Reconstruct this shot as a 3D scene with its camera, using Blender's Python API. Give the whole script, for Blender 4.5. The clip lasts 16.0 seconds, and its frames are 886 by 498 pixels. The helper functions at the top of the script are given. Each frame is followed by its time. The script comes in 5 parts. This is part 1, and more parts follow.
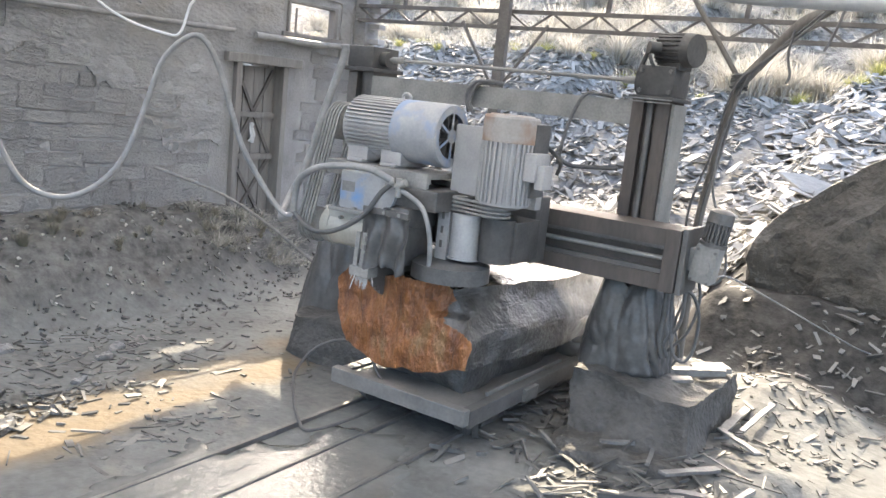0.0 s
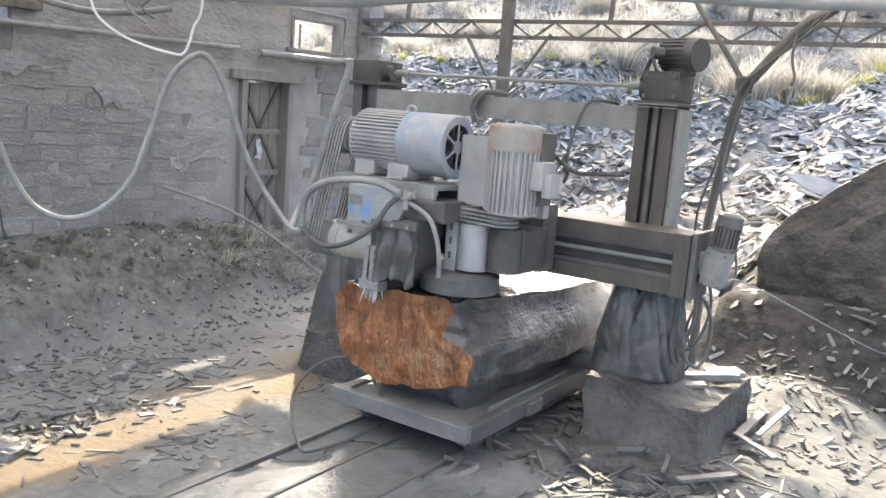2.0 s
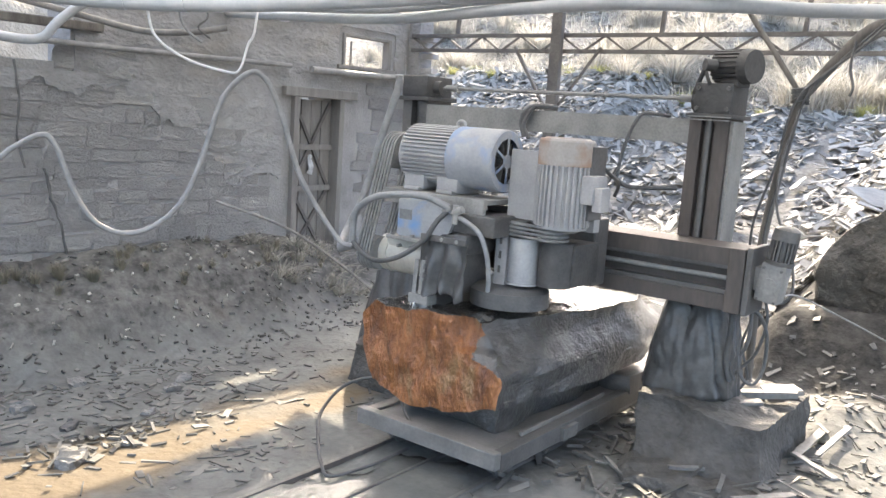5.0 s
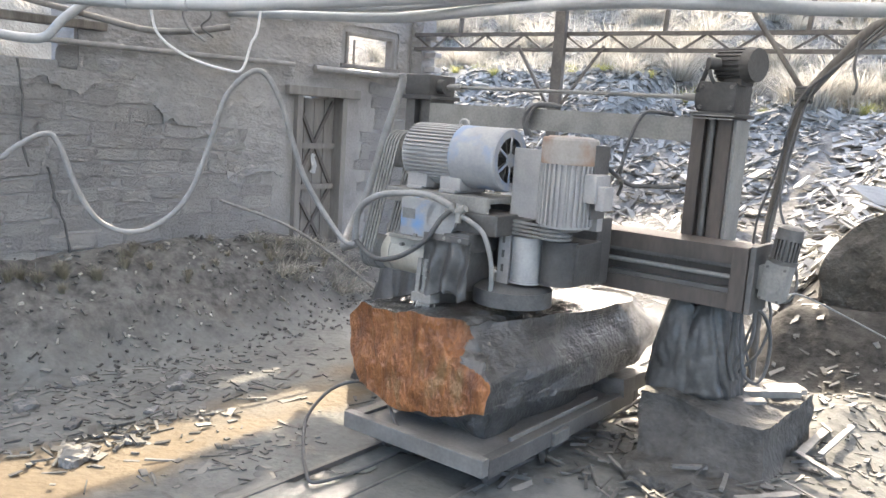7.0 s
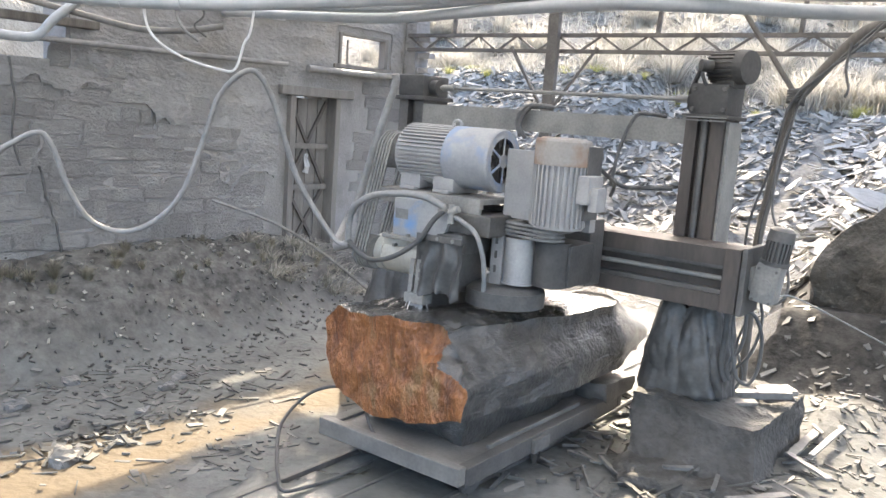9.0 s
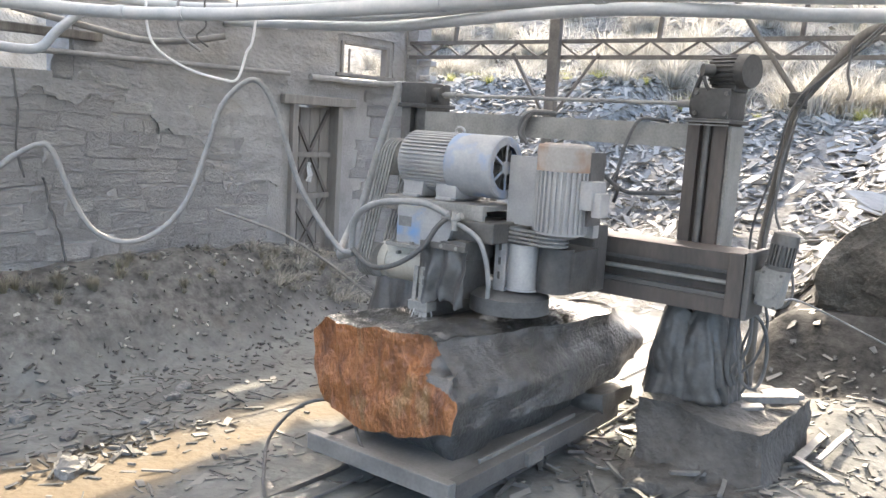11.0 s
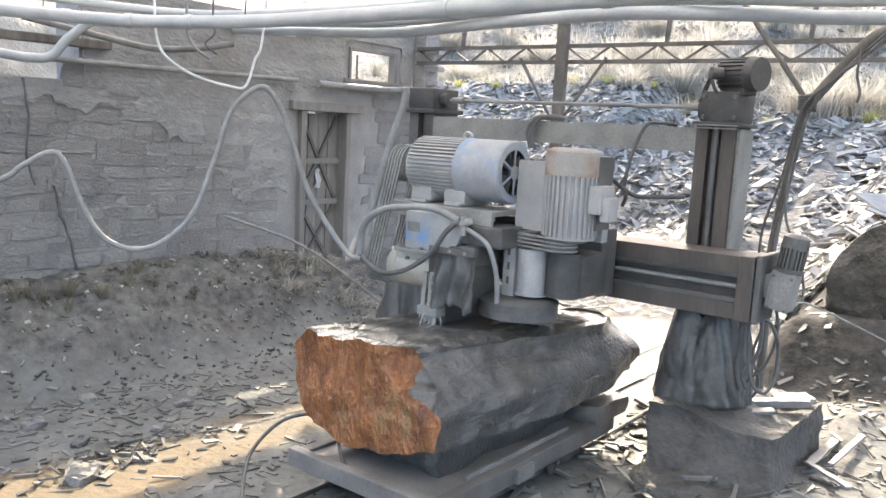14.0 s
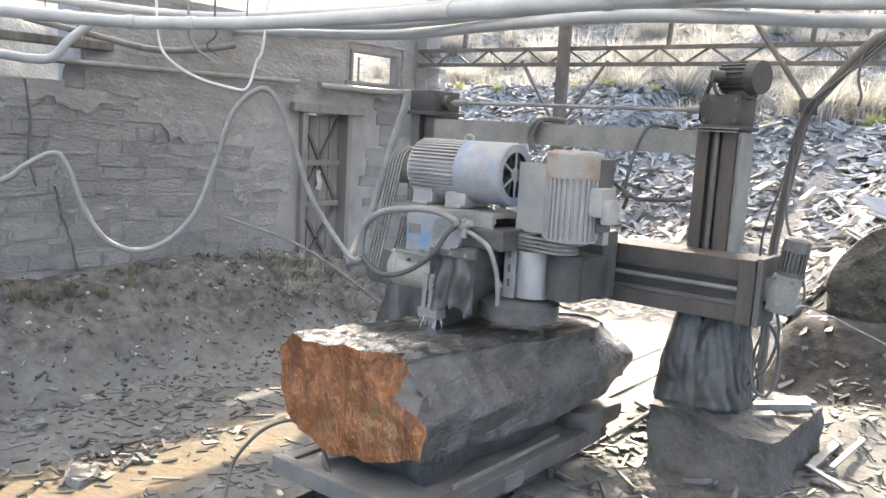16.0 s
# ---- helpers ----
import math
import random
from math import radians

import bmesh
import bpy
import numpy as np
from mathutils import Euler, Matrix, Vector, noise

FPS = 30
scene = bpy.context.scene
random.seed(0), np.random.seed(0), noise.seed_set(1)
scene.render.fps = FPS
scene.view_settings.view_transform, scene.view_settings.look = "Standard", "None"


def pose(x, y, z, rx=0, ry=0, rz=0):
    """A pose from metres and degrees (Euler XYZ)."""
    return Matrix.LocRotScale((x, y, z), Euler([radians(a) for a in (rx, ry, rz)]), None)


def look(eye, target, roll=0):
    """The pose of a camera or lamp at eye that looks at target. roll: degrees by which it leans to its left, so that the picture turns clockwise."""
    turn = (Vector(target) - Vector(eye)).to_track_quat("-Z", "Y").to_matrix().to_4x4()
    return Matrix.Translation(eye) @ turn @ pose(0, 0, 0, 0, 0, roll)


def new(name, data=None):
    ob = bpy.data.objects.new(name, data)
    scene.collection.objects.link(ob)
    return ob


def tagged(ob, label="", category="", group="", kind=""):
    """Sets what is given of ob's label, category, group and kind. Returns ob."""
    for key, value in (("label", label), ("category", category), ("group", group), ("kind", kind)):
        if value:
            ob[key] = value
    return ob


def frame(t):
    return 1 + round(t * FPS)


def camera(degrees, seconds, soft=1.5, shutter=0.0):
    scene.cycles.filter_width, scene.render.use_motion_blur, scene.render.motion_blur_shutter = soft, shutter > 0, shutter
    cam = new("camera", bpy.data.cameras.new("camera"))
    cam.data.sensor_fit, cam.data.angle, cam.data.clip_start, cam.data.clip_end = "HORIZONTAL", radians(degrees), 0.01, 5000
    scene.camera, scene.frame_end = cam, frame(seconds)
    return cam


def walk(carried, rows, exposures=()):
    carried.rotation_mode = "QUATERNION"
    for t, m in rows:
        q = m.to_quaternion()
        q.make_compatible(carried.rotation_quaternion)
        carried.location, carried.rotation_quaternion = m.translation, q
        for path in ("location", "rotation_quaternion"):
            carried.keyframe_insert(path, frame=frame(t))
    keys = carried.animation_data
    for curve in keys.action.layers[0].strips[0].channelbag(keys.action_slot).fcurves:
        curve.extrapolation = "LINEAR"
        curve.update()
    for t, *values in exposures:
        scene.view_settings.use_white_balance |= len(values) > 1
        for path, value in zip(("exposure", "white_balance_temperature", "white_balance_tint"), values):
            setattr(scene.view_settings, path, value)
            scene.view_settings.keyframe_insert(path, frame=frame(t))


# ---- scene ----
cam = camera(56.0, 16.0)
PATH = [
    (0.0, 0, 0, 1.65, 79.49, -5.96, 33.93),
    (0.5, 0, 0, 1.65, 79.47, -4.88, 33.95),
    (1.0, 0, 0, 1.65, 79.66, -4.64, 33.74),
    (1.5, 0, 0, 1.65, 79.83, -4.54, 33.50),
    (2.0, 0, 0, 1.65, 80.22, -4.35, 34.26),
    (2.5, 0, 0, 1.65, 80.75, -4.04, 36.18),
    (3.0, 0, 0, 1.65, 80.83, -3.95, 36.63),
    (3.5, 0, 0, 1.65, 80.94, -4.00, 37.01),
    (4.0, 0, 0, 1.65, 80.96, -3.95, 37.43),
    (6.5, 0, 0, 1.65, 80.94, -3.76, 37.73),
    (7.0, 0, 0, 1.65, 80.87, -3.78, 37.83),
    (7.5, 0, 0, 1.65, 80.94, -3.76, 37.71),
    (8.0, 0, 0, 1.65, 80.92, -3.68, 37.58),
    (8.5, 0, 0, 1.65, 80.91, -3.87, 37.41),
    (9.0, 0, 0, 1.65, 80.95, -4.04, 37.37),
    (11.5, 0, 0, 1.65, 81.52, -3.34, 37.56),
    (12.0, 0, 0, 1.65, 81.61, -3.35, 37.59),
    (12.5, 0, 0, 1.65, 81.76, -3.20, 37.73),
    (13.0, 0, 0, 1.65, 81.80, -3.11, 37.78),
    (13.5, 0, 0, 1.65, 81.76, -2.99, 37.94),
    (14.0, 0, 0, 1.65, 81.76, -3.00, 38.07),
    (14.5, 0, 0, 1.65, 81.89, -3.06, 38.09),
    (15.0, 0, 0, 1.65, 81.95, -3.05, 38.11),
    (15.5, 0, 0, 1.65, 81.94, -3.07, 38.18),
    (16.0, 0, 0, 1.65, 81.90, -3.17, 38.15),
]
walk(cam, [(t, pose(*p)) for t, *p in PATH])

# ---- world and sun ----
SUN_AZ, SUN_EL = 32.0, 35.0
world = bpy.data.worlds.new("sky")
scene.world = world
world.use_nodes = True
wn = world.node_tree.nodes
sky = wn.new("ShaderNodeTexSky")
sky.sky_type = "NISHITA"
sky.sun_disc = False
sky.sun_elevation, sky.sun_rotation = radians(SUN_EL), radians(360 - SUN_AZ)
sky.air_density, sky.dust_density, sky.ozone_density = 0.85, 4.0, 0.8
world.node_tree.links.new(sky.outputs[0], wn["Background"].inputs[0])
wn["Background"].inputs[1].default_value = 0.15
sun_data = bpy.data.lights.new("sun", "SUN")
sun_data.energy, sun_data.angle, sun_data.color = 1.9, radians(0.6), (1.0, 0.845, 0.63)
sun = new("sun", sun_data)
to_sun = Vector((-math.sin(radians(SUN_AZ)) * math.cos(radians(SUN_EL)),
                 math.cos(radians(SUN_AZ)) * math.cos(radians(SUN_EL)), math.sin(radians(SUN_EL))))
sun.matrix_basis = look(to_sun * 40, (0, 0, 0))
scene.view_settings.exposure = 2.77

# ---- materials ----


def mat(name, a, b, rough=0.8, metal=0.0, scale=6.0, bump=0.3, fine=60.0, spread=0.5, island=False, obj=False,
        third=None, third_at=0.62, rough_var=0.15, stretch=(1, 1, 1), dist=0.01):
    """Two base colours mixed by large and fine noise, an optional third colour in patches, roughness variation and bump."""
    m = bpy.data.materials.new(name)
    m.use_nodes = True
    nt = m.node_tree
    n, l = nt.nodes, nt.links
    bsdf = n["Principled BSDF"]
    co = n.new("ShaderNodeTexCoord")
    mp = n.new("ShaderNodeMapping")
    mp.inputs["Scale"].default_value = stretch
    l.new(co.outputs["Object"], mp.inputs[0])
    big = n.new("ShaderNodeTexNoise")
    big.inputs["Scale"].default_value, big.inputs["Detail"].default_value = scale, 6
    small = n.new("ShaderNodeTexNoise")
    small.inputs["Scale"].default_value, small.inputs["Detail"].default_value = fine, 4
    l.new(mp.outputs[0], big.inputs["Vector"])
    l.new(mp.outputs[0], small.inputs["Vector"])
    add = n.new("ShaderNodeMath")
    add.operation = "MULTIPLY_ADD"
    l.new(small.outputs["Fac"], add.inputs[0])
    add.inputs[1].default_value = 0.45
    l.new(big.outputs["Fac"], add.inputs[2])
    last = add.outputs[0]
    if island or obj:
        src = n.new("ShaderNodeNewGeometry" if island else "ShaderNodeObjectInfo")
        mad = n.new("ShaderNodeMath")
        mad.operation = "MULTIPLY_ADD"
        l.new(src.outputs["Random Per Island" if island else "Random"], mad.inputs[0])
        mad.inputs[1].default_value = 0.6
        sub = n.new("ShaderNodeMath")
        sub.operation = "SUBTRACT"
        l.new(last, sub.inputs[0])
        sub.inputs[1].default_value = 0.3
        l.new(sub.outputs[0], mad.inputs[2])
        last = mad.outputs[0]
    ramp = n.new("ShaderNodeValToRGB")
    ramp.color_ramp.elements[0].position = 0.72 - spread / 2
    ramp.color_ramp.elements[1].position = 0.72 + spread / 2
    ramp.color_ramp.elements[0].color = (*a, 1)
    ramp.color_ramp.elements[1].color = (*b, 1)
    l.new(last, ramp.inputs[0])
    colour = ramp.outputs[0]
    if third:
        patch = n.new("ShaderNodeTexNoise")
        patch.inputs["Scale"].default_value, patch.inputs["Detail"].default_value = scale * 0.6, 8
        l.new(mp.outputs[0], patch.inputs["Vector"])
        pr = n.new("ShaderNodeValToRGB")
        pr.color_ramp.elements[0].position, pr.color_ramp.elements[1].position = third_at - 0.05, third_at + 0.05
        l.new(patch.outputs["Fac"], pr.inputs[0])
        mix = n.new("ShaderNodeMix")
        mix.data_type = "RGBA"
        l.new(pr.outputs[0], mix.inputs[0])
        l.new(colour, mix.inputs[6])
        mix.inputs[7].default_value = (*third, 1)
        colour = mix.outputs[2]
    l.new(colour, bsdf.inputs["Base Color"])
    rr = n.new("ShaderNodeMapRange")
    rr.inputs[3].default_value, rr.inputs[4].default_value = max(0.05, rough - rough_var), min(1, rough + rough_var)
    l.new(big.outputs["Fac"], rr.inputs[0])
    l.new(rr.outputs[0], bsdf.inputs["Roughness"])
    bsdf.inputs["Metallic"].default_value = metal
    bp = n.new("ShaderNodeBump")
    bp.inputs["Strength"].default_value, bp.inputs["Distance"].default_value = bump, dist
    l.new(add.outputs[0], bp.inputs["Height"])
    l.new(bp.outputs[0], bsdf.inputs["Normal"])
    return m


M_STEEL_DUST = mat("dusty_steel", (0.14, 0.14, 0.14), (0.29, 0.285, 0.27), 0.75, 0.0, 5, 0.2, 80)
M_STEEL_DARK = mat("dark_oily_steel", (0.068, 0.067, 0.066), (0.145, 0.14, 0.135), 0.5, 0.2, 7, 0.3, 70)
M_RUST = mat("rusty_dark_steel", (0.050, 0.045, 0.042), (0.112, 0.094, 0.084), 0.6, 0.1, 6, 0.4, 60, third=(0.15, 0.115, 0.09), third_at=0.66,
             stretch=(1, 1, 0.25))
M_PAINT = mat("dusty_grey_motor_paint", (0.25, 0.25, 0.255), (0.37, 0.365, 0.36), 0.6, 0.0, 8, 0.15, 90)
M_BLUEPAINT = mat("dusty_paint_with_blue_patches", (0.25, 0.258, 0.27), (0.38, 0.385, 0.385), 0.62, 0.0, 7, 0.15, 80,
                  third=(0.13, 0.27, 0.52), third_at=0.585)
M_COWL = mat("cowl_paint_with_blue_patches", (0.235, 0.248, 0.268), (0.35, 0.355, 0.36), 0.65, 0.0, 9, 0.2, 70, third=(0.20, 0.26, 0.38),
             third_at=0.53)
M_RUSTCAP = mat("rust_stained_cowl", (0.24, 0.215, 0.195), (0.36, 0.345, 0.33), 0.7, 0.0, 6, 0.2, 80, third=(0.25, 0.165, 0.12), third_at=0.49)
M_RUBBER = mat("black_rubber", (0.05, 0.05, 0.05), (0.11, 0.11, 0.11), 0.6, 0.0, 10, 0.1, 80)
M_BELT = mat("dusty_rubber_belt", (0.10, 0.10, 0.10), (0.26, 0.26, 0.25), 0.7, 0.0, 10, 0.1, 80)
M_HOSE = mat("dusty_pale_hose", (0.155, 0.158, 0.162), (0.285, 0.285, 0.285), 0.55, 0.0, 8, 0.1, 60)
M_WHITEWIRE = mat("white_plastic_wire", (0.62, 0.63, 0.65), (0.75, 0.75, 0.76), 0.45, 0.0, 8, 0.05, 60)
M_PVC = mat("dusty_blue_grey_plastic_pipe", (0.33, 0.36, 0.385), (0.48, 0.495, 0.505), 0.5, 0.0, 5, 0.1, 60)
M_CLOTH = mat("muddy_dark_plastic_sheet", (0.040, 0.040, 0.041), (0.10, 0.098, 0.095), 0.5, 0.0, 6, 0.3, 50)
M_CONCRETE = mat("muddy_concrete", (0.040, 0.039, 0.037), (0.10, 0.097, 0.092), 0.75, 0.0, 6, 1.0, 32, dist=0.04)
M_STONE = mat("wet_dark_slate", (0.037, 0.036, 0.0355), (0.100, 0.097, 0.093), 0.34, 0.0, 13, 0.9, 60, stretch=(1.0, 0.8, 1.0), dist=0.018, rough_var=0.14)
M_WETTOP = mat("streaming_wet_slate", (0.028, 0.0275, 0.027), (0.075, 0.073, 0.07), 0.16, 0.0, 7, 1.0, 22, stretch=(1.8, 0.7, 1), dist=0.03, rough_var=0.06)
M_ORANGE = mat("iron_stained_slate", (0.105, 0.037, 0.015), (0.40, 0.165, 0.060), 0.40, 0.0, 7, 1.0, 36, third=(0.25, 0.14, 0.062),
               third_at=0.60, stretch=(1.8, 1, 0.8), dist=0.06, spread=0.50)
M_SLATE = mat("broken_slate", (0.165, 0.158, 0.142), (0.48, 0.459, 0.412), 0.9, 0.0, 4, 0.3, 50, island=True, spread=0.7)
M_SCREE = mat("dusty_brown_scree", (0.12, 0.112, 0.098), (0.36, 0.342, 0.30), 0.9, 0.0, 4, 0.3, 50, island=True, spread=0.7)
M_SLATE_OBJ = mat("split_slate", (0.07, 0.07, 0.07), (0.21, 0.207, 0.2), 0.5, 0.0, 4, 0.3, 50, obj=True)
M_WALLSTONE = mat("weathered_wall_stone", (0.265, 0.265, 0.266), (0.39, 0.389, 0.388), 0.9, 0.0, 7, 1.0, 30, obj=True, spread=1.1, dist=0.04)
M_MORTAR = mat("mud_mortar", (0.19, 0.19, 0.19), (0.33, 0.33, 0.33), 0.95, 0.0, 5, 0.8, 50, dist=0.02)
M_PLASTER = mat("mud_plaster", (0.20, 0.201, 0.204), (0.315, 0.316, 0.319), 0.9, 0.0, 3.2, 1.0, 26, third=(0.27, 0.262, 0.25), third_at=0.60,
                stretch=(1, 0.7, 1.3), dist=0.05)
M_WOOD = mat("grey_weathered_wood", (0.13, 0.125, 0.12), (0.235, 0.228, 0.22), 0.85, 0.0, 5, 0.4, 50, stretch=(3, 3, 0.4))
M_TRUSS = mat("rusted_angle_steel", (0.065, 0.062, 0.060), (0.15, 0.142, 0.135), 0.75, 0.1, 9, 0.2, 80)
M_GRASS = mat("dry_straw_grass", (0.31, 0.298, 0.258), (0.54, 0.522, 0.468), 0.8, 0.0, 3, 0.1, 40, island=True)
M_WEED = mat("dusty_green_weed", (0.20, 0.185, 0.14), (0.38, 0.36, 0.30), 0.8, 0.0, 3, 0.1, 40, island=True)
M_BOULDER = mat("dusty_brown_boulder", (0.030, 0.0285, 0.0255), (0.098, 0.092, 0.081), 0.9, 0.0, 6, 1.0, 30, dist=0.05)
M_POLISHED = mat("cream_paint_guard", (0.30, 0.295, 0.26), (0.46, 0.45, 0.41), 0.4, 0.0, 6, 0.15, 70)
M_WETSTEEL = mat("muddy_wet_steel", (0.10, 0.098, 0.094), (0.205, 0.2, 0.19), 0.45, 0.0, 6, 0.3, 60)
M_DARKWOOD = mat("dark_weathered_wood", (0.07, 0.065, 0.06), (0.17, 0.16, 0.145), 0.85, 0.0, 5, 0.4, 50, stretch=(3, 3, 0.4))
M_PALESLATE = mat("pale_dusty_slate", (0.27, 0.26, 0.236), (0.57, 0.548, 0.497), 0.85, 0.0, 5, 0.4, 40, obj=True, spread=0.9)
M_RUBBLE = mat("muddy_rubble", (0.055, 0.055, 0.052), (0.155, 0.152, 0.143), 0.6, 0.0, 4, 0.3, 50, island=True)
M_WATER = mat("muddy_water_film", (0.10, 0.105, 0.10), (0.16, 0.165, 0.158), 0.22, 0.0, 5, 0.7, 34, rough_var=0.12, dist=0.008)
M_OILY = mat("black_oily_casting", (0.036, 0.036, 0.037), (0.085, 0.083, 0.081), 0.55, 0.1, 9, 0.5, 60)
M_FOAM = mat("white_water", (0.36, 0.37, 0.37), (0.55, 0.55, 0.55), 0.2, 0.0, 20, 0.2, 90)
M_CABLE = mat("dark_cable", (0.05, 0.05, 0.05), (0.12, 0.12, 0.12), 0.6, 0.0, 8, 0.1, 60)


def ground_material():
    m = mat("mud_and_gravel", (0.070, 0.0742, 0.0725), (0.18, 0.187, 0.182), 0.72, 0.0, 2.6, 0.8, 20, rough_var=0.2, dist=0.03)
    nt = m.node_tree
    n, l = nt.nodes, nt.links
    bsdf = n["Principled BSDF"]
    bsdf.inputs["Specular IOR Level"].default_value = 0.25
    inner = bsdf.inputs["Base Color"].links[0].from_socket
    rough = bsdf.inputs["Roughness"].links[0].from_socket
    co = n.new("ShaderNodeTexCoord")
    sep = n.new("ShaderNodeSeparateXYZ")
    l.new(co.outputs["Object"], sep.inputs[0])
    wob = n.new("ShaderNodeTexNoise")
    wob.inputs["Scale"].default_value, wob.inputs["Detail"].default_value = 1.2, 6
    l.new(co.outputs["Object"], wob.inputs["Vector"])
    zz = n.new("ShaderNodeMath")
    zz.operation = "MULTIPLY_ADD"
    l.new(wob.outputs["Fac"], zz.inputs[0])
    zz.inputs[1].default_value = 0.25
    l.new(sep.outputs["Z"], zz.inputs[2])
    dry = n.new("ShaderNodeMapRange")
    dry.inputs[1].default_value, dry.inputs[2].default_value = 0.10, 0.38
    l.new(zz.outputs[0], dry.inputs[0])
    gr = n.new("ShaderNodeTexNoise")
    gr.inputs["Scale"].default_value, gr.inputs["Detail"].default_value = 8, 14
    gr.inputs["Roughness"].default_value = 0.72
    l.new(co.outputs["Object"], gr.inputs["Vector"])
    gramp = n.new("ShaderNodeValToRGB")
    e = gramp.color_ramp.elements
    e[0].position, e[1].position = 0.36, 0.66
    e[0].color, e[1].color = (0.05, 0.049, 0.047, 1), (0.175, 0.172, 0.163, 1)
    l.new(gr.outputs["Fac"], gramp.inputs[0])
    # yellow-brown silt film in patches on the wet floor
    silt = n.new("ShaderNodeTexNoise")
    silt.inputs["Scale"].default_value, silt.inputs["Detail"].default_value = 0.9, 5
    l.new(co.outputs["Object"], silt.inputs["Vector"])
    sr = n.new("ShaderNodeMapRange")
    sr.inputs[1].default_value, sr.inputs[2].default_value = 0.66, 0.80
    # extra tan along x = -3.38 puts the sun band's warm light into the colour
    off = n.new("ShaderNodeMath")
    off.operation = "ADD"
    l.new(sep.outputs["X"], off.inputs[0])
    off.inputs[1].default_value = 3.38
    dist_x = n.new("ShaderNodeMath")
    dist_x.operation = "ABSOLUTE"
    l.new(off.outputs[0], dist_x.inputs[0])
    sun_band = n.new("ShaderNodeMapRange")
    sun_band.inputs[1].default_value, sun_band.inputs[2].default_value, sun_band.inputs[3].default_value, sun_band.inputs[4].default_value = 0.18, 0.48, 0.28, 0.0
    l.new(dist_x.outputs[0], sun_band.inputs[0])
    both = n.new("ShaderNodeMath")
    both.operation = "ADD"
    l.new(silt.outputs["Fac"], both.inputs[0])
    l.new(sun_band.outputs[0], both.inputs[1])
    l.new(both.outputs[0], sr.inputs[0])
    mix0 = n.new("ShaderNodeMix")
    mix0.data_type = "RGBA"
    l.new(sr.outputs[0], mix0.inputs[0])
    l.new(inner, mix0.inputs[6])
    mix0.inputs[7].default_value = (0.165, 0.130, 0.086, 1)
    pale = n.new("ShaderNodeValToRGB")
    pale.color_ramp.elements[0].position, pale.color_ramp.elements[1].position = 0.36, 0.66
    pale.color_ramp.elements[0].color, pale.color_ramp.elements[1].color = (0.075, 0.071, 0.062, 1), (0.31, 0.298, 0.265, 1)
    l.new(gr.outputs["Fac"], pale.inputs[0])
    upper = n.new("ShaderNodeMapRange")
    upper.inputs[1].default_value, upper.inputs[2].default_value = 0.6, 1.4
    l.new(zz.outputs[0], upper.inputs[0])
    soil = n.new("ShaderNodeMix")
    soil.data_type = "RGBA"
    l.new(upper.outputs[0], soil.inputs[0])
    l.new(gramp.outputs[0], soil.inputs[6])
    l.new(pale.outputs[0], soil.inputs[7])
    mix = n.new("ShaderNodeMix")
    mix.data_type = "RGBA"
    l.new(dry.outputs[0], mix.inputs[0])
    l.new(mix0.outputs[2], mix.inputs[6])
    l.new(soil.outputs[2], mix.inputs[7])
    # dark earth below the boulder, with the bank's shade put into its colour
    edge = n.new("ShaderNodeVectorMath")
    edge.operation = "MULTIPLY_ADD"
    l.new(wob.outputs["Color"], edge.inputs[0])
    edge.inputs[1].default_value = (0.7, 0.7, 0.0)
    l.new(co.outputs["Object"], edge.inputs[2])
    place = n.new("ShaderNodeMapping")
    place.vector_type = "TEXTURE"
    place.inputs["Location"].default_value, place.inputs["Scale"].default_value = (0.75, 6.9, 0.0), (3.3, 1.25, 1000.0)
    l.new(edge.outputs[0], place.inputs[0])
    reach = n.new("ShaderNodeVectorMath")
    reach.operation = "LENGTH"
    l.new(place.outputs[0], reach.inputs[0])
    shaded_bank = n.new("ShaderNodeMapRange")
    shaded_bank.inputs[1].default_value, shaded_bank.inputs[2].default_value, shaded_bank.inputs[3].default_value, shaded_bank.inputs[4].default_value = 0.92, 1.06, 1.0, 0.0
    l.new(reach.outputs["Value"], shaded_bank.inputs[0])
    shaded_loam = n.new("ShaderNodeValToRGB")
    shaded_loam.color_ramp.elements[0].position, shaded_loam.color_ramp.elements[1].position = 0.38, 0.68
    shaded_loam.color_ramp.elements[0].color, shaded_loam.color_ramp.elements[1].color = (0.018, 0.0175, 0.0165, 1), (0.066, 0.063, 0.058, 1)
    l.new(gr.outputs["Fac"], shaded_loam.inputs[0])
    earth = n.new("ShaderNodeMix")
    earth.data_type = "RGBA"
    l.new(shaded_bank.outputs[0], earth.inputs[0])
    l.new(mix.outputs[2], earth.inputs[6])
    l.new(shaded_loam.outputs[0], earth.inputs[7])
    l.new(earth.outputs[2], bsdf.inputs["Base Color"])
    rm = n.new("ShaderNodeMix")
    rm.data_type = "FLOAT"
    l.new(dry.outputs[0], rm.inputs[0])
    l.new(rough, rm.inputs[2])
    rm.inputs[3].default_value = 0.95
    l.new(rm.outputs[0], bsdf.inputs["Roughness"])
    return m


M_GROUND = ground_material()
for wet, coat in ((M_WETTOP, 1.0), (M_STONE, 0.3), (M_ORANGE, 0.2), (M_CLOTH, 0.2)):
    skin = wet.node_tree.nodes["Principled BSDF"]
    skin.inputs["Coat Weight"].default_value, skin.inputs["Coat Roughness"].default_value = coat, 0.12
    wet.node_tree.links.new(wet.node_tree.nodes["Bump"].outputs[0], skin.inputs["Coat Normal"])
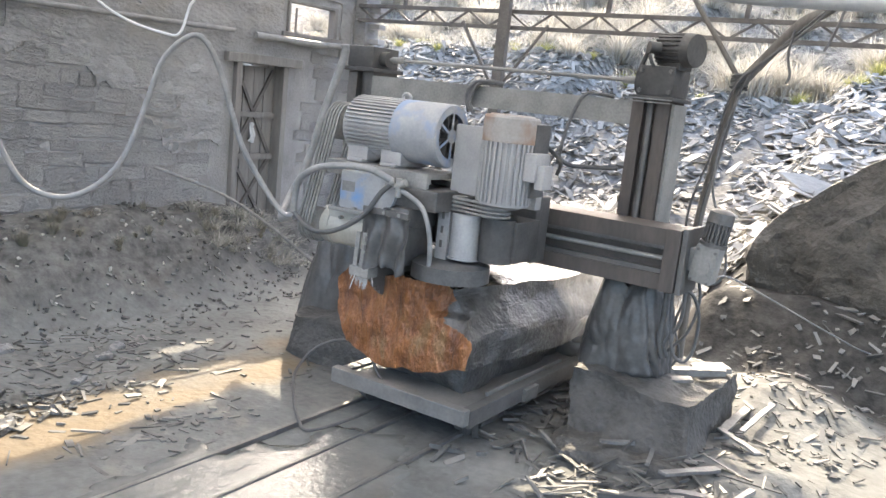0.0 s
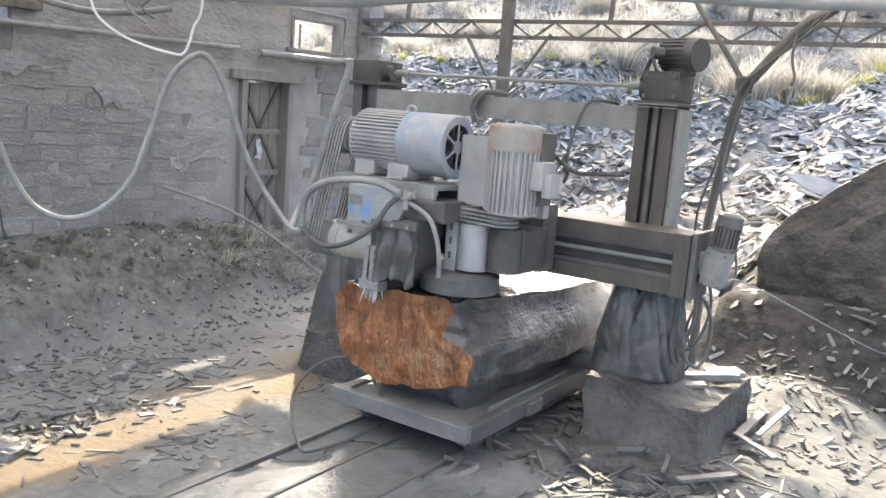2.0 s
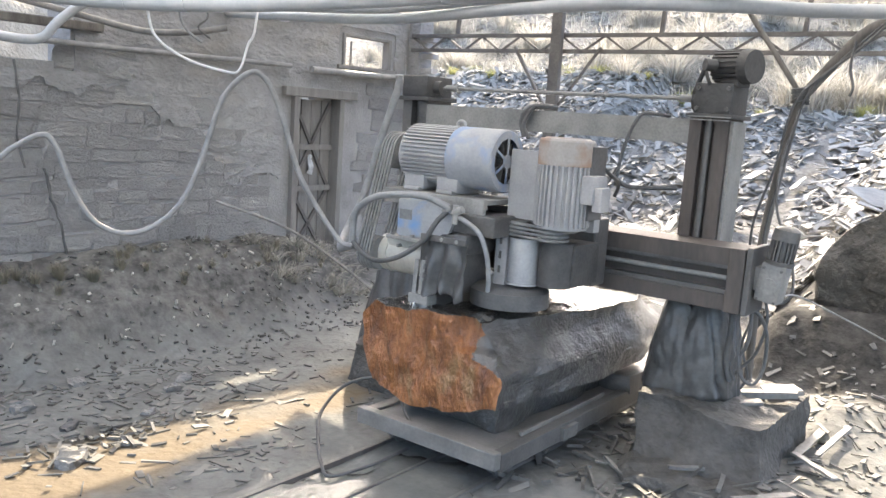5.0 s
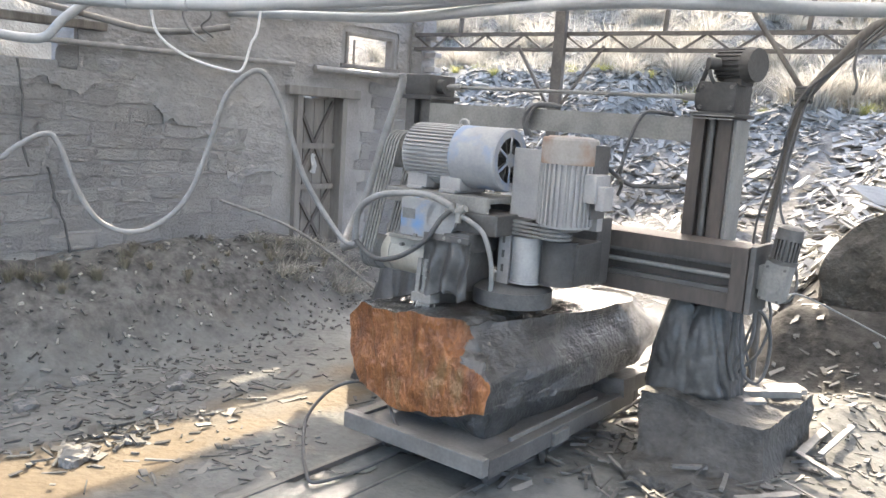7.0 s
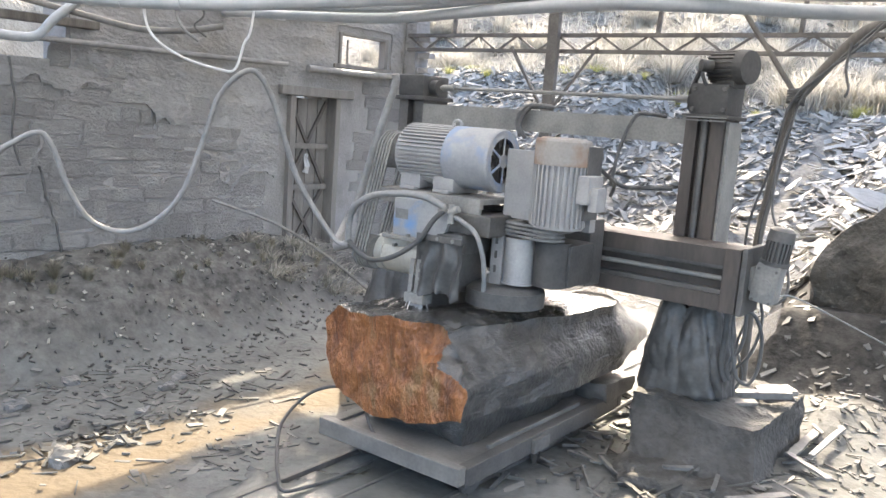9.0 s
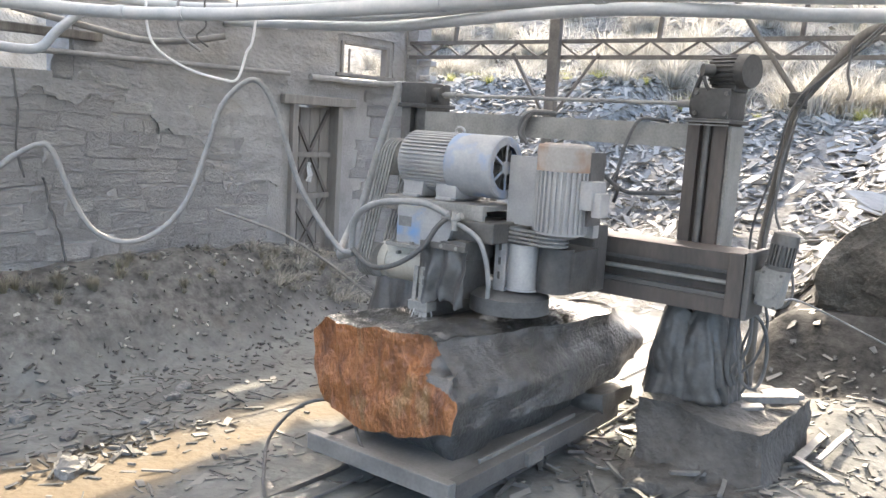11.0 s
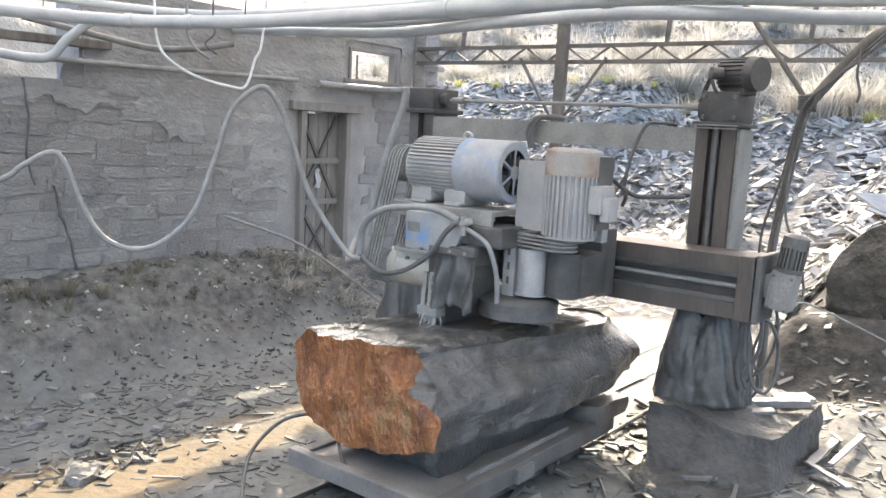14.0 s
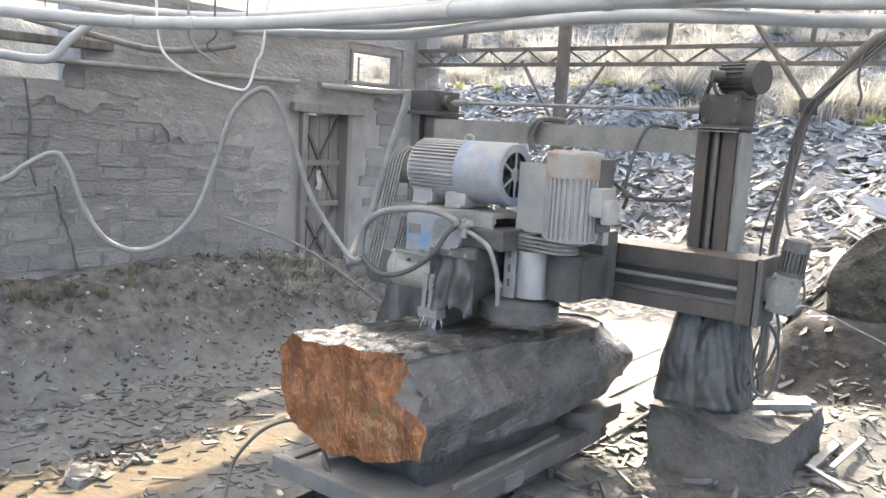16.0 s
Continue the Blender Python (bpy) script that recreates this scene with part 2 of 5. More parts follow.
M_HILL = mat("dry_grassy_soil", (0.20, 0.18, 0.14), (0.40, 0.37, 0.30), 0.9, 0.0, 3, 0.8, 30, dist=0.05)
M_GREENWEED = mat("yellow_green_weed", (0.26, 0.27, 0.09), (0.44, 0.43, 0.20), 0.8, 0.0, 3, 0.1, 40, island=True)


def let_light_through(m, share):
    """Thin blades and leaves pass some light on to their far side."""
    nt = m.node_tree
    bsdf = nt.nodes["Principled BSDF"]
    tr, mix = nt.nodes.new("ShaderNodeBsdfTranslucent"), nt.nodes.new("ShaderNodeMixShader")
    nt.links.new(bsdf.inputs["Base Color"].links[0].from_socket, tr.inputs[0])
    mix.inputs[0].default_value = share
    nt.links.new(bsdf.outputs[0], mix.inputs[1])
    nt.links.new(tr.outputs[0], mix.inputs[2])
    nt.links.new(mix.outputs[0], nt.nodes["Material Output"].inputs[0])


for m in (M_GRASS, M_WEED, M_GREENWEED):
    let_light_through(m, 0.48)


# the roof is out of view; its translucence is added to brighten the yard
def translucent_roof():
    m = mat("light_passing_roof_sheet", (0.55, 0.56, 0.55), (0.70, 0.70, 0.68), 0.7, 0.0, 2, 0.2, 40)
    nt = m.node_tree
    tr = nt.nodes.new("ShaderNodeBsdfTranslucent")
    tr.inputs[0].default_value = (0.80, 0.81, 0.80, 1)
    mix = nt.nodes.new("ShaderNodeMixShader")
    mix.inputs[0].default_value = 0.45
    nt.links.new(nt.nodes["Principled BSDF"].outputs[0], mix.inputs[1])
    nt.links.new(tr.outputs[0], mix.inputs[2])
    nt.links.new(mix.outputs[0], nt.nodes["Material Output"].inputs[0])
    return m


M_ROOF = translucent_roof()

# ---- building helpers ----
ORIGIN = {}


def thing(name, at, label, category, group="", kind=""):
    ob = new(name)
    ob.empty_display_size = 0.1
    ob.location = at
    ORIGIN[ob.name] = Vector(at)
    return tagged(ob, label, category, group, kind)


def part(name, bm, material, parent, label="", smooth=False, sharp=40):
    """One mesh object from a bmesh in world coordinates, under a thing or a part."""
    me = bpy.data.meshes.new(name)
    o = ORIGIN.get(parent.name, Vector()) if parent else Vector()
    bmesh.ops.translate(bm, verts=bm.verts, vec=-o)
    bmesh.ops.recalc_face_normals(bm, faces=bm.faces)
    if smooth:
        lim = math.radians(sharp)
        for f in bm.faces:
            f.smooth = True
        for e in bm.edges:
            if len(e.link_faces) == 2 and e.calc_face_angle(0) > lim:
                e.smooth = False
    bm.to_mesh(me)
    bm.free()
    for mm in material if isinstance(material, (list, tuple)) else (material,):
        me.materials.append(mm)
    ob = new(name, me)
    ob.parent = parent
    ORIGIN[ob.name] = o
    if label:
        ob["label"] = label
    return ob


def box(bm, lo, hi, bevel=0.0, m=None):
    c = [(a + b) / 2 for a, b in zip(lo, hi)]
    s = [abs(b - a) for a, b in zip(lo, hi)]
    r = bmesh.ops.create_cube(bm, size=1, matrix=(m or Matrix()) @ Matrix.Translation(c) @ Matrix.Diagonal((*s, 1)))
    if bevel:
        es = list({e for v in r["verts"] for e in v.link_edges})
        bmesh.ops.bevel(bm, geom=es, offset=bevel, segments=2, affect="EDGES", profile=0.6)
    return bm


def cyl(bm, p0, p1, r0, r1=None, seg=24, caps=True, m=None):
    p0, p1 = Vector(p0), Vector(p1)
    d = p1 - p0
    q = Vector((0, 0, 1)).rotation_difference(d).to_matrix().to_4x4()
    bmesh.ops.create_cone(bm, cap_ends=caps, segments=seg, radius1=r0, radius2=r0 if r1 is None else r1, depth=d.length,
                          matrix=(m or Matrix()) @ Matrix.Translation((p0 + p1) / 2) @ q)
    return bm


def extruded(bm, profile, axis, a, b, m=None):
    """A closed profile of (u, v) drawn out along an axis from a to b: one solid piece."""
    def at(u, v, w):
        p = {"x": (w, u, v), "y": (u, w, v), "z": (u, v, w)}[axis]
        return (m or Matrix()) @ Vector(p)
    lo = [bm.verts.new(at(u, v, a)) for u, v in profile]
    hi = [bm.verts.new(at(u, v, b)) for u, v in profile]
    n = len(profile)
    for i in range(n):
        bm.faces.new((lo[i], lo[(i + 1) % n], hi[(i + 1) % n], hi[i]))
    bm.faces.new(lo[::-1])
    bm.faces.new(hi)
    return bm


def finned(r0, r1, n, duty=0.45):
    """The outline of a round body with n cooling fins."""
    out = []
    for i in range(n):
        a, w = 2 * math.pi * i / n, math.pi / n * duty
        for k, r in ((-1.3, r0), (-1, r1), (1, r1), (1.3, r0)):
            out.append((math.cos(a + w * k) * r, math.sin(a + w * k) * r))
    return out


def lathe(bm, c, axis, profile, seg=28):
    """A solid of revolution: (offset along the axis, radius) pairs from end to end."""
    c, ax = Vector(c), Vector(axis).normalized()
    s = ax.orthogonal().normalized()
    t = ax.cross(s)
    rings = [[bm.verts.new(c + ax * o + (s * math.cos(a) + t * math.sin(a)) * r) for a in (2 * math.pi * k / seg for k in range(seg))]
             for o, r in profile]
    for p, q in zip(rings, rings[1:]):
        for k in range(seg):
            bm.faces.new((p[k], p[(k + 1) % seg], q[(k + 1) % seg], q[k]))
    bm.faces.new(rings[0][::-1])
    bm.faces.new(rings[-1])
    return bm


def spline(pts, steps=6):
    pts = [Vector(p) for p in pts]
    if len(pts) < 3:
        return pts
    ext = [pts[0] * 2 - pts[1]] + pts + [pts[-1] * 2 - pts[-2]]
    out = []
    for i in range(1, len(ext) - 2):
        a, b, c, d = ext[i - 1:i + 3]
        for k in range(steps):
            t = k / steps
            out.append(0.5 * (2 * b + (c - a) * t + (2 * a - 5 * b + 4 * c - d) * t * t + (3 * b - a - 3 * c + d) * t ** 3))
    return out + [pts[-1]]


def tube(bm, pts, r, seg=10, steps=6):
    path = spline(pts, steps)
    rings, side = [], None
    for i, p in enumerate(path):
        d = (path[min(i + 1, len(path) - 1)] - path[max(i - 1, 0)]).normalized()
        if side is None:
            side = d.orthogonal().normalized()
        side = (side - d * side.dot(d)).normalized()
        up = d.cross(side)
        rings.append([bm.verts.new(p + (side * math.cos(a) + up * math.sin(a)) * r)
                      for a in (2 * math.pi * k / seg for k in range(seg))])
    for a, b in zip(rings, rings[1:]):
        for k in range(seg):
            bm.faces.new((a[k], a[(k + 1) % seg], b[(k + 1) % seg], b[k]))
    bm.faces.new(rings[0][::-1])
    bm.faces.new(rings[-1])
    return bm


def bar(bm, p0, p1, w, h):
    """A square bar between two points."""
    p0, p1 = Vector(p0), Vector(p1)
    d = p1 - p0
    m = Matrix.Translation((p0 + p1) / 2) @ d.to_track_quat("Y", "Z").to_matrix().to_4x4()
    return box(bm, (-w / 2, -d.length / 2, -h / 2), (w / 2, d.length / 2, h / 2), 0, m)


def nb():
    return bmesh.new()


def roughen(bm, amount, scale, seed=0.0):
    off = Vector((seed * 7.3, seed * 3.1, seed * 5.7))
    moves = []
    for v in bm.verts:
        p = v.co * scale + off
        moves.append(noise.noise_vector(p) * amount + noise.noise_vector(p * 3.1) * amount * 0.35)
    for v, d in zip(bm.verts, moves):
        v.co += d


def rock(size, cuts=10, amount=0.06, scale=2.0, seed=0.0, square=0.5):
    """A closed rounded rock in a box of that size round its own centre."""
    bm = nb()
    bmesh.ops.create_cube(bm, size=2)
    bmesh.ops.subdivide_edges(bm, edges=bm.edges, cuts=cuts, use_grid_fill=True)
    for v in bm.verts:
        v.co = v.co.lerp(v.co.normalized() * 1.2, 1 - square)
        v.co = Vector(a * b / 2 for a, b in zip(v.co, size))
    roughen(bm, amount, scale, seed)
    return bm


def hose(name, pts, r, material, label, category="hose", seg=10):
    ob = part(name, tube(nb(), pts, r, seg), material, None, smooth=True)
    return tagged(ob, label, category)


def ease(v, a, b):
    t = min(1.0, max(0.0, (v - a) / (b - a)))
    return t * t * (3 - 2 * t)


def height(x, y):
    """The ground's height: a flat yard, a bank at the wall's foot, heaps by the pier, a terraced hill behind."""
    toe = -4.45 - 0.6 * ease(y, 4.2, 5.6)
    z = 0.52 * ease(-x, -toe, 5.35) * (1 - 0.35 * ease(y, 4.6, 6.0))
    z += 0.16 * math.exp(-(((x + 0.85) / 0.42) ** 2 + ((y - 5.25) / 0.6) ** 2))
    z += 0.10 * math.exp(-(((x + 0.75) / 0.6) ** 2 + ((y - 3.95) / 0.45) ** 2))
    if x > -5.6 or y > 6.5:
        s = y - 7.6 + 0.45 * ease(-x, 1.3, 2.1) - 0.25 * noise.noise(Vector((x * 0.5, 3.0, 0.0)))
        if s > 0:
            h = 0.46 * min(s, 4.4) + 0.06 * max(0, min(s - 4.4, 1.6)) + 0.40 * max(0, s - 6.0)
            z += h * ease(s, 0, 1.2)
    z += 0.50 * min(1.0, max(0.0, (y - 5.55) / 0.55)) * ease(x, -2.0, -1.45) * (1 - ease(x, 3, 5))
    z += 0.35 * math.exp(-(((x + 1.75) / 0.45) ** 2 + ((y - 7.7) / 0.5) ** 2))
    z += 0.50 * math.exp(-(((x + 2.95) / 0.75) ** 2 + ((y - 7.9) / 0.6) ** 2))
    w = -7.5 - x
    if w > 0:
        z = max(z, 0.34 * w * ease(w, 0, 2))
    if x < -4.3 and y < 6.4:
        slump = ease(-x, 4.35, 4.8)
        z += slump * (0.05 * abs(noise.noise(Vector((x * 2.2, y * 1.4, 21.0)))) + 0.035 * noise.noise(Vector((x * 5, y * 4, 23.0)))
                      + 0.022 * noise.noise(Vector((x * 11, y * 11, 25.0))))
    if z > 0.03:
        z += min(z, 0.5) * 0.15 * noise.noise(Vector((x * 1.7, y * 1.7, 1.0))) + 0.03 * noise.noise(Vector((x * 6, y * 6, 4.0)))
        if y > 11:
            z += 0.6 * noise.noise(Vector((x * 0.22, y * 0.22, 9.0))) * ease(y, 11, 16)
    z += 0.012 * noise.noise(Vector((x * 1.3, y * 1.3, 7.0))) + 0.006 * noise.noise(Vector((x * 5, y * 5, 2.0)))
    return z


def chips(name, count, region, length, width, seed, material, label, category, lift=0.0, tilt=0.35, thick=(0.006, 0.02), across=0.0):
    """Loose flat splinters of slate, lying on the ground: one object of kind stuff."""
    rnd = random.Random(seed)
    verts, faces = [], []
    for _ in range(count):
        x, y = region(rnd)
        z = height(x, y)
        n = Vector((height(x - 0.1, y) - height(x + 0.1, y), height(x, y - 0.1) - height(x, y + 0.1), 0.2)).normalized()
        a = rnd.gauss(0, 0.45) if rnd.random() < across else rnd.uniform(0, 2 * math.pi)
        n = (n + Vector((rnd.gauss(0, tilt), rnd.gauss(0, tilt), 0))).normalized()
        u = (Vector((math.cos(a), math.sin(a), 0)) - n * n.dot(Vector((math.cos(a), math.sin(a), 0)))).normalized()
        v = n.cross(u)
        k = rnd.random() ** 1.7
        hl, hw, ht = (length[0] + k * (length[1] - length[0])) / 2, rnd.uniform(*width) / 2, rnd.uniform(*thick) / 2
        c = Vector((x, y, z + lift * rnd.random() + ht))
        i = len(verts)
        sk = rnd.uniform(-0.5, 0.5) * hw
        t0, t1 = rnd.uniform(0.5, 1.0), rnd.uniform(0.4, 1.0)
        for s in (-1, 1):
            for p, q in ((-hl + sk, -hw * t0), (hl, -hw * t1), (hl - sk, hw * t1), (-hl, hw * t0)):
                verts.append(c + u * p + v * q + n * ht * s)
        faces += [(i + 3, i + 2, i + 1, i), (i + 4, i + 5, i + 6, i + 7)]
        faces += [(i + j, i + (j + 1) % 4, i + 4 + (j + 1) % 4, i + 4 + j) for j in range(4)]
    me = bpy.data.meshes.new(name)
    me.from_pydata(verts, [], faces)
    me.materials.append(material)
    return tagged(new(name, me), label, category, kind="stuff")


# ---- ground ----
def build_ground():
    def line(lo, a, b, hi, step, far):
        mid = [a + step * i for i in range(int((b - a) / step) + 1)]
        left, right, s = [], [], step
        v = a
        while v > lo:
            s = min(s * 1.25, far)
            v -= s
            left.append(v)
        v, s = mid[-1], step
        while v < hi:
            s = min(s * 1.25, far)
            v += s
            right.append(v)
        return left[::-1] + mid + right
    xs, ys = line(-160, -6.5, 1.5, 160, 0.07, 12), line(-80, 0.8, 12.0, 260, 0.07, 12)
    verts = [(x, y, height(x, y)) for y in ys for x in xs]
    w = len(xs)
    faces = [(j * w + i, j * w + i + 1, (j + 1) * w + i + 1, (j + 1) * w + i) for j in range(len(ys) - 1) for i in range(w - 1)]
    me = bpy.data.meshes.new("ground")
    me.from_pydata(verts, [], faces)
    me.polygons.foreach_set("use_smooth", [True] * len(me.polygons))
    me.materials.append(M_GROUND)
    tagged(new("ground", me), "wet grey mud yard rising to a gravel hillside", "ground", kind="structure")


build_ground()


# ---- shed: wall, door, window, roof, truss ----
WX = -5.5


def wall_west():
    wall = thing("wall_west", (WX, 3, 0), "old rough stone wall with patches of mud plaster", "wall", kind="structure")
    bm = nb()
    for x0, x1, a, c, lo, hi in ((WX - 0.07, WX, 5.57, 6.23, 2.06, 2.34), (WX - 0.30, WX - 0.07, 5.46, 6.5, 1.98, 2.62)):
        box(bm, (x0, -3, -0.3), (x1, 3.0, 1.84))
        box(bm, (x0, 3.0, -0.3), (x1, 4.98, 2.50))
        box(bm, (x0, 4.98, 1.78), (x1, a, 2.54))
        box(bm, (x0, a, -0.3), (x1, 6.5, lo))
        if hi < 2.6:
            box(bm, (x0, a, hi), (x1, 6.5, 2.62))
            box(bm, (x0, c, lo), (x1, 6.5, hi))
    part("wall_core", bm, M_MORTAR, wall)
    # mud plaster skin with a ragged lower edge
    bm = nb()
    step = 0.03
    ny, nz = int(5.6 / step), int(2.3 / step)
    grid = {}

    def keep(y, z):
        edge = 1.66 + 0.16 * noise.noise(Vector((y * 1.3, 0, 5))) + 0.20 * noise.noise(Vector((y * 4, z * 4, 2))) + 0.12 * noise.noise(Vector((y * 11, z * 11, 9)))
        edge -= 0.30 * ease(y, 3.2, 3.9) + 0.32 * ease(y, 3.9, 4.5)
        if y > 5.6:
            edge += 0.95
        if y < 3.0 and z > 1.8:
            return False
        if 4.9 < y < 5.68 and z < 1.88 or 5.52 < y < 6.28 and 2.0 < z < 2.38:
            return False
        return edge < z < (2.49 if y < 4.98 else 2.53 if y < 5.5 else 2.6)

    for j in range(nz):
        for i in range(ny):
            y, z = 0.88 + i * step, 0.32 + j * step
            if keep(y + step / 2, z + step / 2):
                q = []
                for a, b in ((i, j), (i + 1, j), (i + 1, j + 1), (i, j + 1)):
                    if (a, b) not in grid:
                        yy, zz = 0.88 + a * step, 0.32 + b * step
                        grid[a, b] = bm.verts.new((WX + 0.012 + 0.016 * noise.noise(Vector((yy * 2, zz * 2, 3)))
                                                   + 0.016 * noise.noise(Vector((yy * 1.1, zz * 9, 8)))
                                                   + 0.010 * noise.noise(Vector((yy * 9, zz * 9, 3))), yy, zz))
                    q.append(grid[a, b])
                bm.faces.new(q)
    rim = [v for v in bm.verts if v.is_boundary]
    for _ in range(3):
        bmesh.ops.smooth_vert(bm, verts=rim, factor=0.5, use_axis_x=True, use_axis_y=True, use_axis_z=True)
    r = bmesh.ops.extrude_face_region(bm, geom=list(bm.faces))
    bmesh.ops.translate(bm, verts=[v for v in r["geom"] if isinstance(v, bmesh.types.BMVert)], vec=(-0.05, 0, 0))
    part("plaster", bm, M_PLASTER, wall, "smooth grey mud plaster", smooth=True)
    return wall


def window():
    win = thing("window_1", (WX, 5.88, 2.06), "small unglazed window with a grey wooden frame", "window", kind="structure")
    for name, lo, hi in (("window_frame", (WX - 0.06, 5.57, 2.06), (WX + 0.02, 5.60, 2.34)),
                         ("window_frame", (WX - 0.06, 6.185, 2.06), (WX + 0.02, 6.23, 2.34)),
                         ("window_frame", (WX - 0.06, 5.60, 2.315), (WX + 0.02, 6.185, 2.34)),
                         ("window_sill", (WX - 0.06, 5.50, 2.02), (WX + 0.04, 6.30, 2.056)),
                         ("mullion", (WX - 0.06, 5.73, 2.06), (WX - 0.04, 5.745, 2.285))):
        part(name, box(nb(), lo, hi, 0.006), M_WOOD, win)
    b = nb()
    box(b, (WX - 0.02, 5.55, 1.985), (WX + 0.09, 6.30, 2.0), 0.003)
    part("ledge", b, M_WHITEWIRE, win, "pale strip of sheet below the sill")


def door():
    d = thing("door_1", (WX, 5.28, 0), "closed weathered plank door with crossed braces", "door", kind="structure")
    part("lintel", box(nb(), (WX - 0.2, 4.86, 1.74), (WX + 0.07, 5.74, 1.82), 0.01), M_WOOD, d)
    for y in (4.98, 5.53):
        part("door_post", box(nb(), (WX - 0.14, y, 0), (WX + 0.05, y + 0.06, 1.74), 0.006), M_WOOD, d)
    for i in range(4):
        y = 5.045 + i * 0.122
        part("plank", box(nb(), (WX - 0.10, y, 0.02), (WX - 0.07 + 0.004 * (i % 2), y + 0.115, 1.72), 0.003), M_WOOD, d)
    for z0, z1 in ((0.95, 1.70), (0.30, 0.92)):
        for a, b in ((5.06, 5.50), (5.50, 5.06)):
            part("brace", bar(nb(), (WX - 0.055, a, z0), (WX - 0.055, b, z1), 0.02, 0.03), M_TRUSS, d)
    for z in (0.93, 1.30):
        part("crossbar", bar(nb(), (WX - 0.05, 5.05, z), (WX - 0.05, 5.53, z), 0.025, 0.05), M_WOOD, d)
    torn = nb()
    box(torn, (WX - 0.045, 5.24, 1.05), (WX - 0.04, 5.30, 1.22))
    bmesh.ops.subdivide_edges(torn, edges=torn.edges, cuts=5, use_grid_fill=True)
    roughen(torn, 0.03, 14, 3)
    part("torn_paper", torn, M_PVC, d, "torn scrap of pale sheet")


def roof():
    bm = nb()
    n = 240
    top, low = [], []
    for i in range(n + 1):
        x = -5.50 + 9.45 * i / n
        dz = 0.022 * math.sin(i * math.pi / 2)
        for y, row in ((-3.0, top), (6.5, low)):
            row.append(bm.verts.new((x, y, 3.12 + dz)))
    for i in range(n):
        bm.faces.new((top[i], top[i + 1], low[i + 1], low[i]))
    tagged(part("ceiling", bm, M_ROOF, None), "unseen corrugated roof over the yard, made translucent to brighten the shade", "roof", kind="structure")


# added strip above the view; it cuts the sun off the floor by the cart
def fascia():
    bm = nb()
    n = 220
    rows = [[bm.verts.new((-5.42 + 9.32 * i / n, 6.53 + 0.015 * math.sin(i * math.pi / 2), z)) for i in range(n + 1)] for z in (2.86, 3.14)]
    for i in range(n):
        bm.faces.new((rows[0][i], rows[0][i + 1], rows[1][i + 1], rows[1][i]))
    r = bmesh.ops.extrude_face_region(bm, geom=list(bm.faces))
    bmesh.ops.translate(bm, verts=[v for v in r["geom"] if isinstance(v, bmesh.types.BMVert)], vec=(0, 0.006, 0))
    tagged(part("fascia", bm, M_STEEL_DUST, None), "added corrugated strip under the roof's edge, out of view, that blocks sun", "fascia", kind="structure")


def truss():
    t = thing("lattice_truss", (-2, 6.5, 2.3), "rusty welded lattice girder on the open side of the shed", "truss")
    z0, z1, y = 2.285, 2.42, 6.5
    x0, x1 = -5.45, 3.4
    for z in (z0, z1):
        bm = nb()
        box(bm, (x0, y - 0.02, z - 0.022), (x1, y + 0.02, z + 0.010))
        part("chord", bm, M_TRUSS, t)
    n = 42
    dx = (x1 - x0) / n
    for i in range(n):
        a, b = (z0, z1) if i % 2 else (z1, z0)
        part("diagonal", bar(nb(), (x0 + i * dx, y, a - 0.01), (x0 + (i + 1) * dx, y, b - 0.01), 0.017, 0.017), M_TRUSS, t)
    for x in (-4.9, -3.85, -2.85, -1.75, -0.7, 0.4):
        part("hanger", bar(nb(), (x, y, z1), (x + 0.04, y, 3.1), 0.03, 0.03), M_TRUSS, t)
    p = thing("steel_post", (-3.83, 6.5, 0), "rusty square steel post with two raking braces", "post")
    part("shaft", box(nb(), (-3.83, 6.42, 0), (-3.73, 6.48, 3.1), 0.005), M_TRUSS, p)
    part("brace", bar(nb(), (-3.83, 6.46, 1.75), (-4.22, 6.47, 2.31), 0.025, 0.025), M_TRUSS, p)
    part("brace", bar(nb(), (-3.81, 6.46, 1.70), (-3.36, 6.47, 2.31), 0.02, 0.02), M_TRUSS, p)
    e = thing("brick_pier", (WX + 0.1, 6.6, 0), "rough plastered brick pier at the wall's end", "pier")
    b = nb()
    box(b, (-5.62, 6.505, 0), (-5.36, 6.70, 2.62))
    bmesh.ops.subdivide_edges(b, edges=b.edges, cuts=8, use_grid_fill=True)
    roughen(b, 0.012, 7, 2)
    part("shaft", b, M_PLASTER, e, smooth=True)
    for z in (2.06, 2.2, 2.36):
        part("brick", box(nb(), (-5.36, 6.54, z), (-5.22, 6.64, z + 0.05), 0.006), M_WALLSTONE, e)


WALL = wall_west()
window()
door()
roof()
fascia()
truss()


def puddle():
    """A film of muddy water with an uneven shore, over the rails' bed."""
    bm = nb()
    cell, verts = 0.05, {}
    for i in range(44):
        for j in range(60):
            x, y = -3.15 + i * cell, 0.4 + j * cell
            shore = noise.noise(Vector((x * 2.1, y * 1.5, 3))) + 0.4 * noise.noise(Vector((x * 7, y * 6, 8)))
            if 0.6 * shore + 1.0 - ((x + 2.2) / 0.62) ** 2 - max(0, y - 2.35) * 1.6 > 0:
                q = []
                for a, c in ((i, j), (i + 1, j), (i + 1, j + 1), (i, j + 1)):
                    if (a, c) not in verts:
                        verts[a, c] = bm.verts.new((-3.15 + a * cell, 0.4 + c * cell, 0.014))
                    q.append(verts[a, c])
                bm.faces.new(q)
    rim = [v for v in bm.verts if v.is_boundary]
